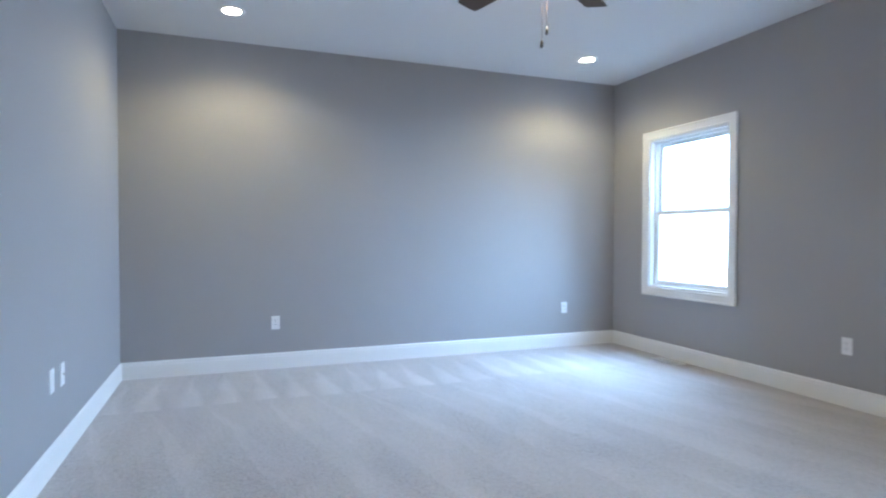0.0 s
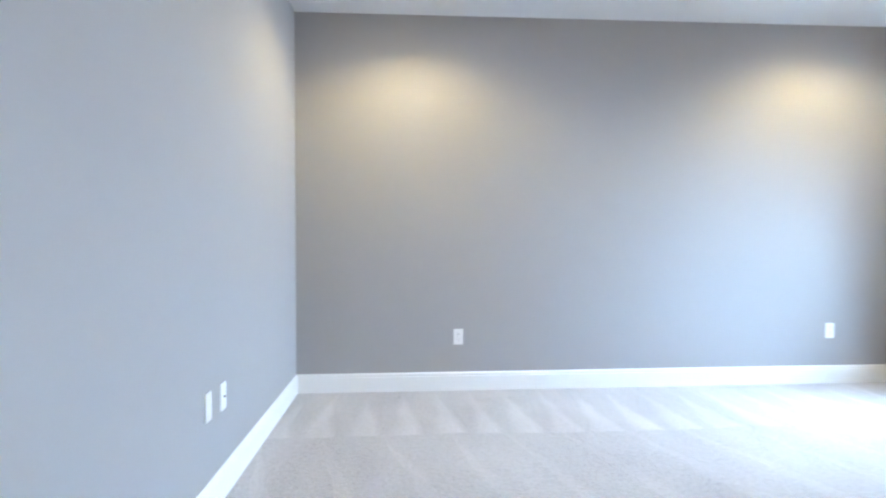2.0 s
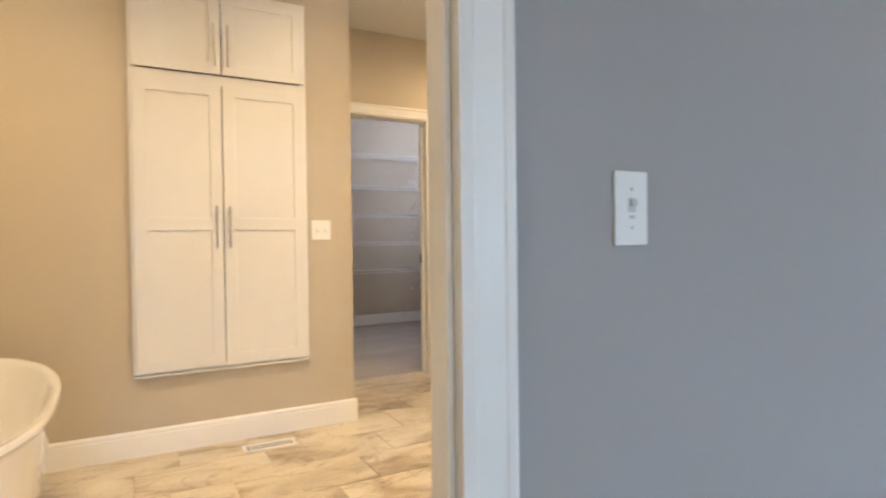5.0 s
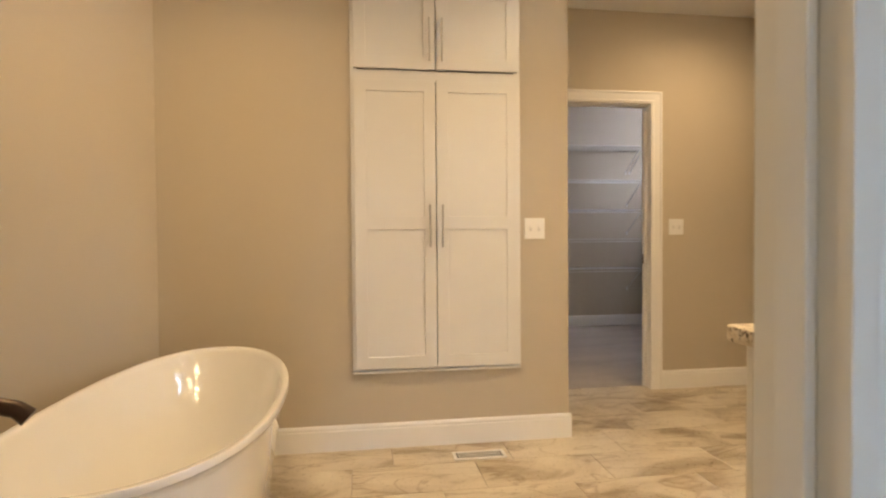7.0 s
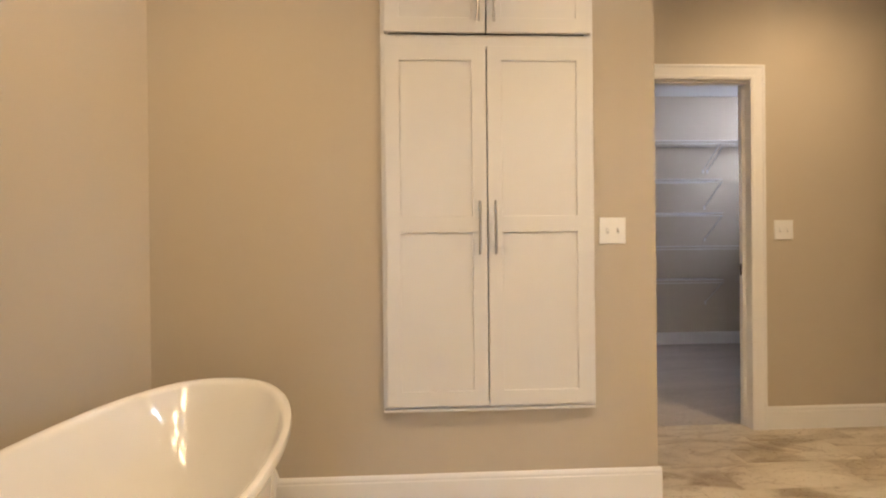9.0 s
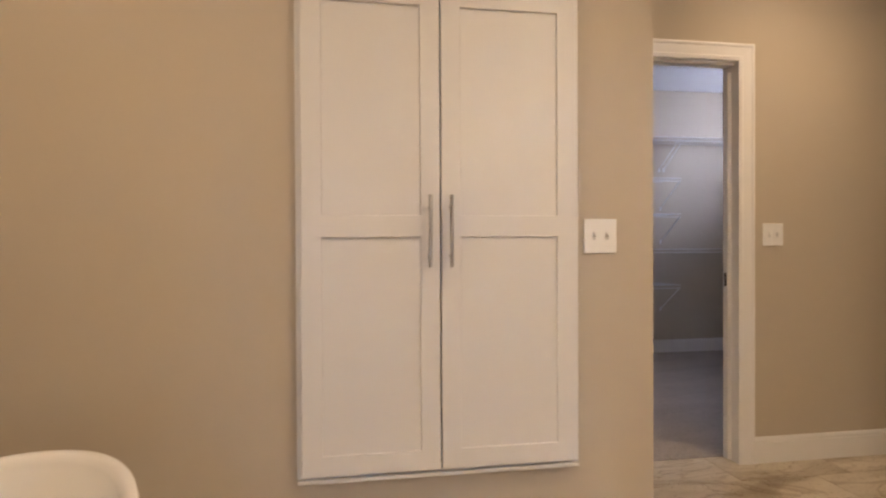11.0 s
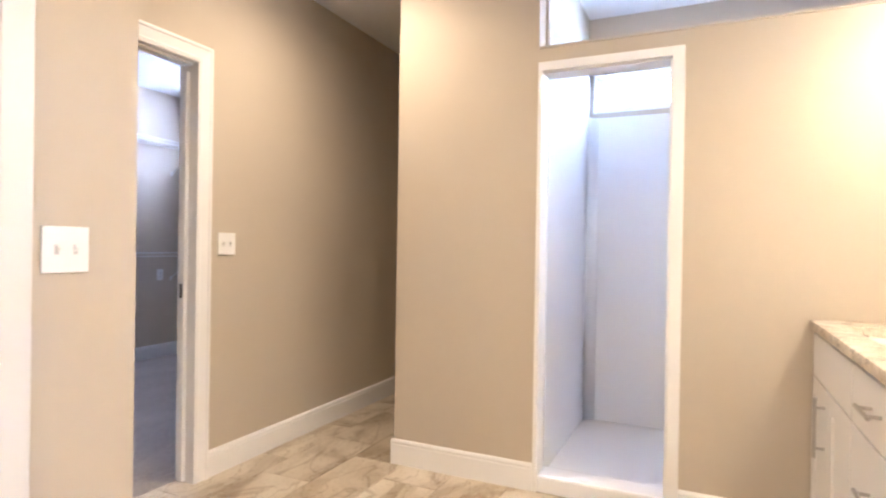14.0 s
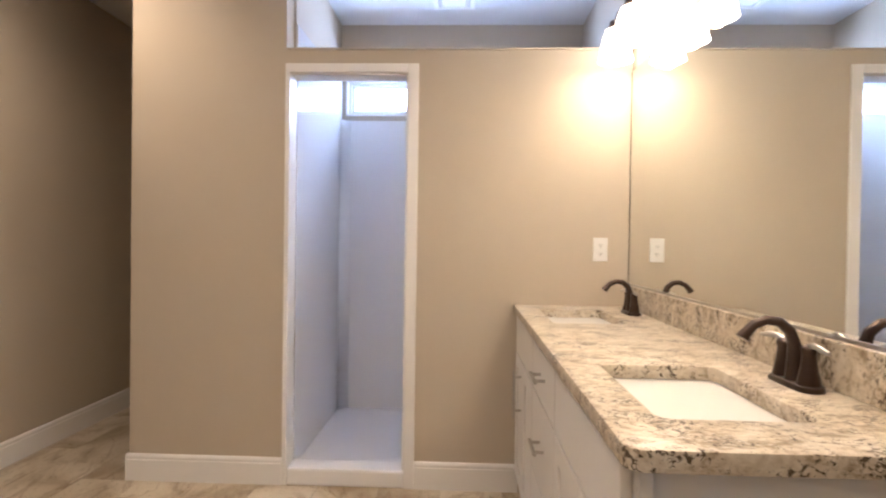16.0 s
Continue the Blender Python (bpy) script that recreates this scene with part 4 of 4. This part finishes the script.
def counter():
    bm = bmesh.new()
    cuts = [KY] + [v for s in SINKS for v in s] + [YSH - 0.001]
    xs = [KX, SX0, SX1, XM - 0.001]
    r = 0.03
    grid = {}

    def vert(i, j):
        if (i, j) not in grid:
            grid[(i, j)] = bm.verts.new((xs[i], cuts[j], CT))
        return grid[(i, j)]

    for i in range(3):
        for j in range(5):
            if i == 1 and j in (1, 3):
                continue
            bm.faces.new((vert(i, j), vert(i + 1, j), vert(i + 1, j + 1), vert(i, j + 1)))
    res = bmesh.ops.extrude_face_region(bm, geom=list(bm.faces))
    for v in res["geom"]:
        if isinstance(v, bmesh.types.BMVert):
            v.co.z = VTOP
    bmesh.ops.recalc_face_normals(bm, faces=bm.faces)
    up = [e for e in bm.edges if abs(e.verts[0].co.z - e.verts[1].co.z) > 0.01]
    outer = [e for e in up if abs(e.verts[0].co.x - KX) < 1e-4 and abs(e.verts[0].co.y - KY) < 1e-4]
    holes = [e for e in up if any(abs(e.verts[0].co.y - v) < 1e-4 for s in SINKS for v in s) and any(abs(e.verts[0].co.x - v) < 1e-4 for v in (SX0, SX1))]
    bmesh.ops.bevel(bm, geom=outer + holes, offset=r, segments=6, profile=0.5, affect="EDGES")
    rims = [e for e in bm.edges if len(e.link_faces) == 2 and e.calc_face_angle(0) > 1.0 and abs(e.verts[0].co.z - e.verts[1].co.z) < 1e-4]
    bmesh.ops.bevel(bm, geom=rims, offset=0.004, segments=2, profile=0.5, affect="EDGES")
    return bm


top = empty("granite_countertop", "polished cream and brown speckled granite counter on the vanity", "countertop")
part("slab", counter(), GRANITE, top, smooth=True)
part("backsplash", boxed(XM - 0.021, XM - 0.001, KY + 0.004, YSH - 0.002, CT + 0.0005, 1.023, bevel=0.003), GRANITE, top, "granite backsplash strip")


def sink(y0, y1):
    s = empty("sink", "white rectangular undermount porcelain sink in the granite counter", "sink", "vanity sinks")
    cx, cy, hx, hy = (SX0 + SX1) / 2, (y0 + y1) / 2, (SX1 - SX0) / 2, (y1 - y0) / 2

    def rr(ix, iy, z, rad):
        pts = []
        for qx, qy, a0 in ((1, 1, 0), (-1, 1, 90), (-1, -1, 180), (1, -1, 270)):
            for k in range(7):
                a = radians(a0 + 15 * k)
                pts.append((cx + qx * (hx + ix - rad) + rad * math.cos(a), cy + qy * (hy + iy - rad) + rad * math.sin(a), z))
        return pts

    levels = [rr(0.02, 0.02, VTOP - 0.002, 0.035), rr(0.004, 0.004, VTOP - 0.002, 0.033), rr(0.0, 0.0, VTOP - 0.012, 0.025), rr(-0.012, -0.012, VTOP - 0.115, 0.022), rr(-0.024, -0.024, VTOP - 0.138, 0.022), rr(-0.08, -0.10, VTOP - 0.145, 0.04), rr(-0.118, -0.19, VTOP - 0.149, 0.015)]
    bm = bmesh.new()
    rings = [[bm.verts.new(p) for p in l] for l in levels]
    for a, b in zip(rings, rings[1:]):
        n = len(a)
        for k in range(n):
            bm.faces.new((a[k], a[(k + 1) % n], b[(k + 1) % n], b[k]))
    bm.faces.new(rings[-1])
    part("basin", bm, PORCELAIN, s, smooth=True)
    part("drain", lathe(bmesh.new(), [(0.022, 0.0), (0.023, 0.003), (0.015, 0.0045), (0.003, 0.005)], 20, (cx, cy, VTOP - 0.1495)), BRONZE, s, "dark bronze drain", smooth=True)


for y0, y1 in SINKS:
    sink(y0, y1)


def faucet(y):
    """Four-inch centreset: oval base, arched spout with a flared mouth, two lever handles."""
    f = empty("faucet", "oil-rubbed bronze centreset faucet with two lever handles", "faucet", "vanity faucets", pose(-0.406, y, CT) @ Matrix.Scale(0.93, 4))
    bm = bmesh.new()
    lathe(bm, [(0.030, 0.0), (0.031, 0.004), (0.029, 0.012), (0.026, 0.014)], 28)
    for v in bm.verts:
        v.co.y += math.copysign(0.055, v.co.y) if abs(v.co.y) > 1e-6 else 0
    part("base_plate", bm, BRONZE, f, smooth=True)
    arc = [(0.0, 0, 0.012), (-0.002, 0, 0.06), (-0.004, 0, 0.095), (-0.016, 0, 0.128), (-0.040, 0, 0.148), (-0.070, 0, 0.152), (-0.098, 0, 0.140), (-0.118, 0, 0.118), (-0.124, 0, 0.108)]
    part("spout", tube(bmesh.new(), arc, [0.024, 0.018, 0.015, 0.0132, 0.012, 0.0115, 0.0115, 0.0135, 0.0165], 18), BRONZE, f, smooth=True)
    for s in (-1, 1):
        h = part("handle_body", lathe(bmesh.new(), [(0.024, 0.0125), (0.0245, 0.018), (0.018, 0.05), (0.0145, 0.082), (0.017, 0.088), (0.017, 0.096), (0.011, 0.103), (0.003, 0.105)], 22, (0, s * 0.051, 0)), BRONZE, f, smooth=True)
        part("lever", tube(bmesh.new(), [(0.0, s * 0.051, 0.098), (-0.004, s * 0.074, 0.106), (-0.008, s * 0.104, 0.104), (-0.010, s * 0.138, 0.099)], [0.0085, 0.0065, 0.0075, 0.004], 12), NICKEL, h, "bright brushed nickel lever", smooth=True)


faucet(2.954)
faucet(4.191)

mir = empty("wall_mirror", "large frameless wall mirror above the vanity", "mirror")
part("glass_sheet", boxed(XM - 0.0065, XM - 0.0008, 2.54, YSH - 0.012, 1.028, 2.05), MIRROR, mir)
part("bottom_channel", boxed(XM - 0.010, XM - 0.0007, 2.54, YSH - 0.012, 1.0238, 1.0325, bevel=0.001), NICKEL, mir)
part("edge_strip", boxed(XM - 0.0075, XM - 0.0007, YSH - 0.0118, YSH - 0.008, 1.028, 2.05), SLOT, mir, "dark polished glass edge")


# ---- closet shelving ----
def wire_shelf(z, y0, y1, depth, braces, label):
    """Ventilated wire shelf on the far wall: cross wires, long rods, a double front lip and slanted braces."""
    s = empty("wire_shelf", label, "shelf", "closet wire shelves")
    bm = bmesh.new()
    n = int((y1 - y0) / 0.026)
    for i in range(n + 1):
        y = y0 + (y1 - y0) * i / n
        tube(bm, [(XF + 0.004, y, z), (XF + depth, y, z), (XF + depth, y, z - 0.032)], 0.0014, 4)
    tagged(part("wire_mesh", bm, WIRE, s), kind="stuff")
    for d, dz, r in ((0.006, -0.003, 0.0026), (depth * 0.5, -0.003, 0.0026), (depth, 0.0, 0.0034), (depth, -0.032, 0.0034)):
        part("long_rod", tube(bmesh.new(), [(XF + d, y0 - 0.004, z + dz), (XF + d, y1 + 0.004, z + dz)], r, 6), WIRE, s)
    for by in braces:
        part("brace", tube(bmesh.new(), [(XF + depth - 0.004, by, z - 0.03), (XF + 0.006, by, z - 0.27)], 0.0045, 6), WIRE, s)
        part("brace_foot", boxed(XF + 0.0005, XF + 0.006, by - 0.01, by + 0.01, z - 0.295, z - 0.255, bevel=0.001), WIRE, s)


wire_shelf(2.178, 2.9, YCN - 0.02, 0.36, (5.00, 5.05, 6.0), "white coated wire closet shelf along the whole wall")
wire_shelf(1.778, 2.9, 5.02, 0.36, (5.015,), "white coated wire closet shelf on a slanted brace")
wire_shelf(1.428, 2.9, 5.02, 0.36, (5.015,), "white coated wire closet shelf on a slanted brace")
wire_shelf(1.082, 2.9, YCN - 0.02, 0.36, (6.0,), "white coated wire closet shelf along the whole wall")
wire_shelf(0.732, 2.9, 5.02, 0.36, (5.015,), "white coated wire closet shelf on a slanted brace")


# ---- outdoors ----
def tree(x, y, height, seed, label):
    rnd = random.Random(seed)
    t = empty("tree", label, "tree", "trees outside", pose(x, y, -0.25))
    bm = bmesh.new()
    tube(bm, [(0, 0, 0), (0.05, 0.02, height * 0.3), (-0.04, 0.06, height * 0.6), (0.02, 0, height * 0.85)], [0.16, 0.12, 0.07, 0.025], 8)
    tips = []
    for k in range(11):
        h = height * (0.3 + 0.05 * k)
        a = rnd.random() * 6.28
        ln = height * (0.30 - 0.013 * k)
        e = (ln * math.cos(a), ln * math.sin(a), h + ln * 0.5)
        tube(bm, [(0, 0, h), (e[0] * 0.5, e[1] * 0.5, h + ln * 0.32), e], [0.05, 0.03, 0.01], 5)
        tips += [Vector(e), Vector((e[0] * 0.6, e[1] * 0.6, h + ln * 0.36))]
    tips.append(Vector((0, 0, height * 0.9)))
    part("trunk", bm, BARK, t)
    bm = bmesh.new()
    for c in tips:
        for _ in range(90):
            p = c + Vector((rnd.gauss(0, 0.34), rnd.gauss(0, 0.34), rnd.gauss(0, 0.28))) * (height / 5)
            d = Vector((rnd.gauss(0, 1), rnd.gauss(0, 1), rnd.gauss(0, 1))).normalized()
            s = d.orthogonal().normalized() * 0.045
            d *= 0.075
            bm.faces.new([bm.verts.new(p - d), bm.verts.new(p + s), bm.verts.new(p + d), bm.verts.new(p - s)])
    me = bpy.data.meshes.new("crown")
    bm.to_mesh(me)
    bm.free()
    me.materials.append(LEAF)
    o = new("crown", me)
    o.parent = t


tree(34, 28.5, 5.0, 1, "leafy green tree far across the open ground")
tree(37, 25.5, 4.2, 2, "leafy green tree far across the open ground")
tree(-0.6, 12.5, 4.6, 3, "leafy green tree behind the house")

# ---- floor tiles of the bathroom ----
fl = structure("floor_bathroom", boxed(XH - 0.111, XWB + 0.103, -0.58, 6.4, -0.1, -0.004), GROUT, "veined cream and brown porcelain tile floor", "floor")
TL, TWD = 0.606, 0.303
proto = {}
row = 0
xstart = XH - 0.111
while row * TWD < 3.8:
    x0 = max(xstart + row * TWD, xstart)
    x1 = min(xstart + (row + 1) * TWD, XWB + 0.103)
    if x1 - x0 < 0.02:
        break
    shift = (row % 3) * TL / 3
    yy = -0.57 - shift
    while yy < 6.28:
        a, b = max(yy, -0.57), min(yy + TL, 6.28)
        ya_, yb_ = a, b
        # the shower block stands on its own pan
        if x0 > XP + 0.05 and ya_ > YSH + 0.05:
            yy += TL
            continue
        if b - a > 0.02:
            key = (round(x1 - x0, 3), round(b - a, 3))
            g = 0.0016
            if key not in proto:
                bm = boxed(-key[0] / 2 + g, key[0] / 2 - g, -key[1] / 2 + g, key[1] / 2 - g, -0.0038, 0.0, bevel=0)
                bmesh.ops.bevel(bm, geom=[e for e in bm.edges if e.verts[0].co.z > -0.001 and e.verts[1].co.z > -0.001], offset=0.0012, segments=1, affect="EDGES")
                me = bpy.data.meshes.new("tile")
                bm.to_mesh(me)
                bm.free()
                me.materials.append(TILE)
                proto[key] = me
            o = new("tile", proto[key])
            o.location = ((x0 + x1) / 2, (a + b) / 2, 0.0)
            o.parent = fl
        yy += TL
    row += 1
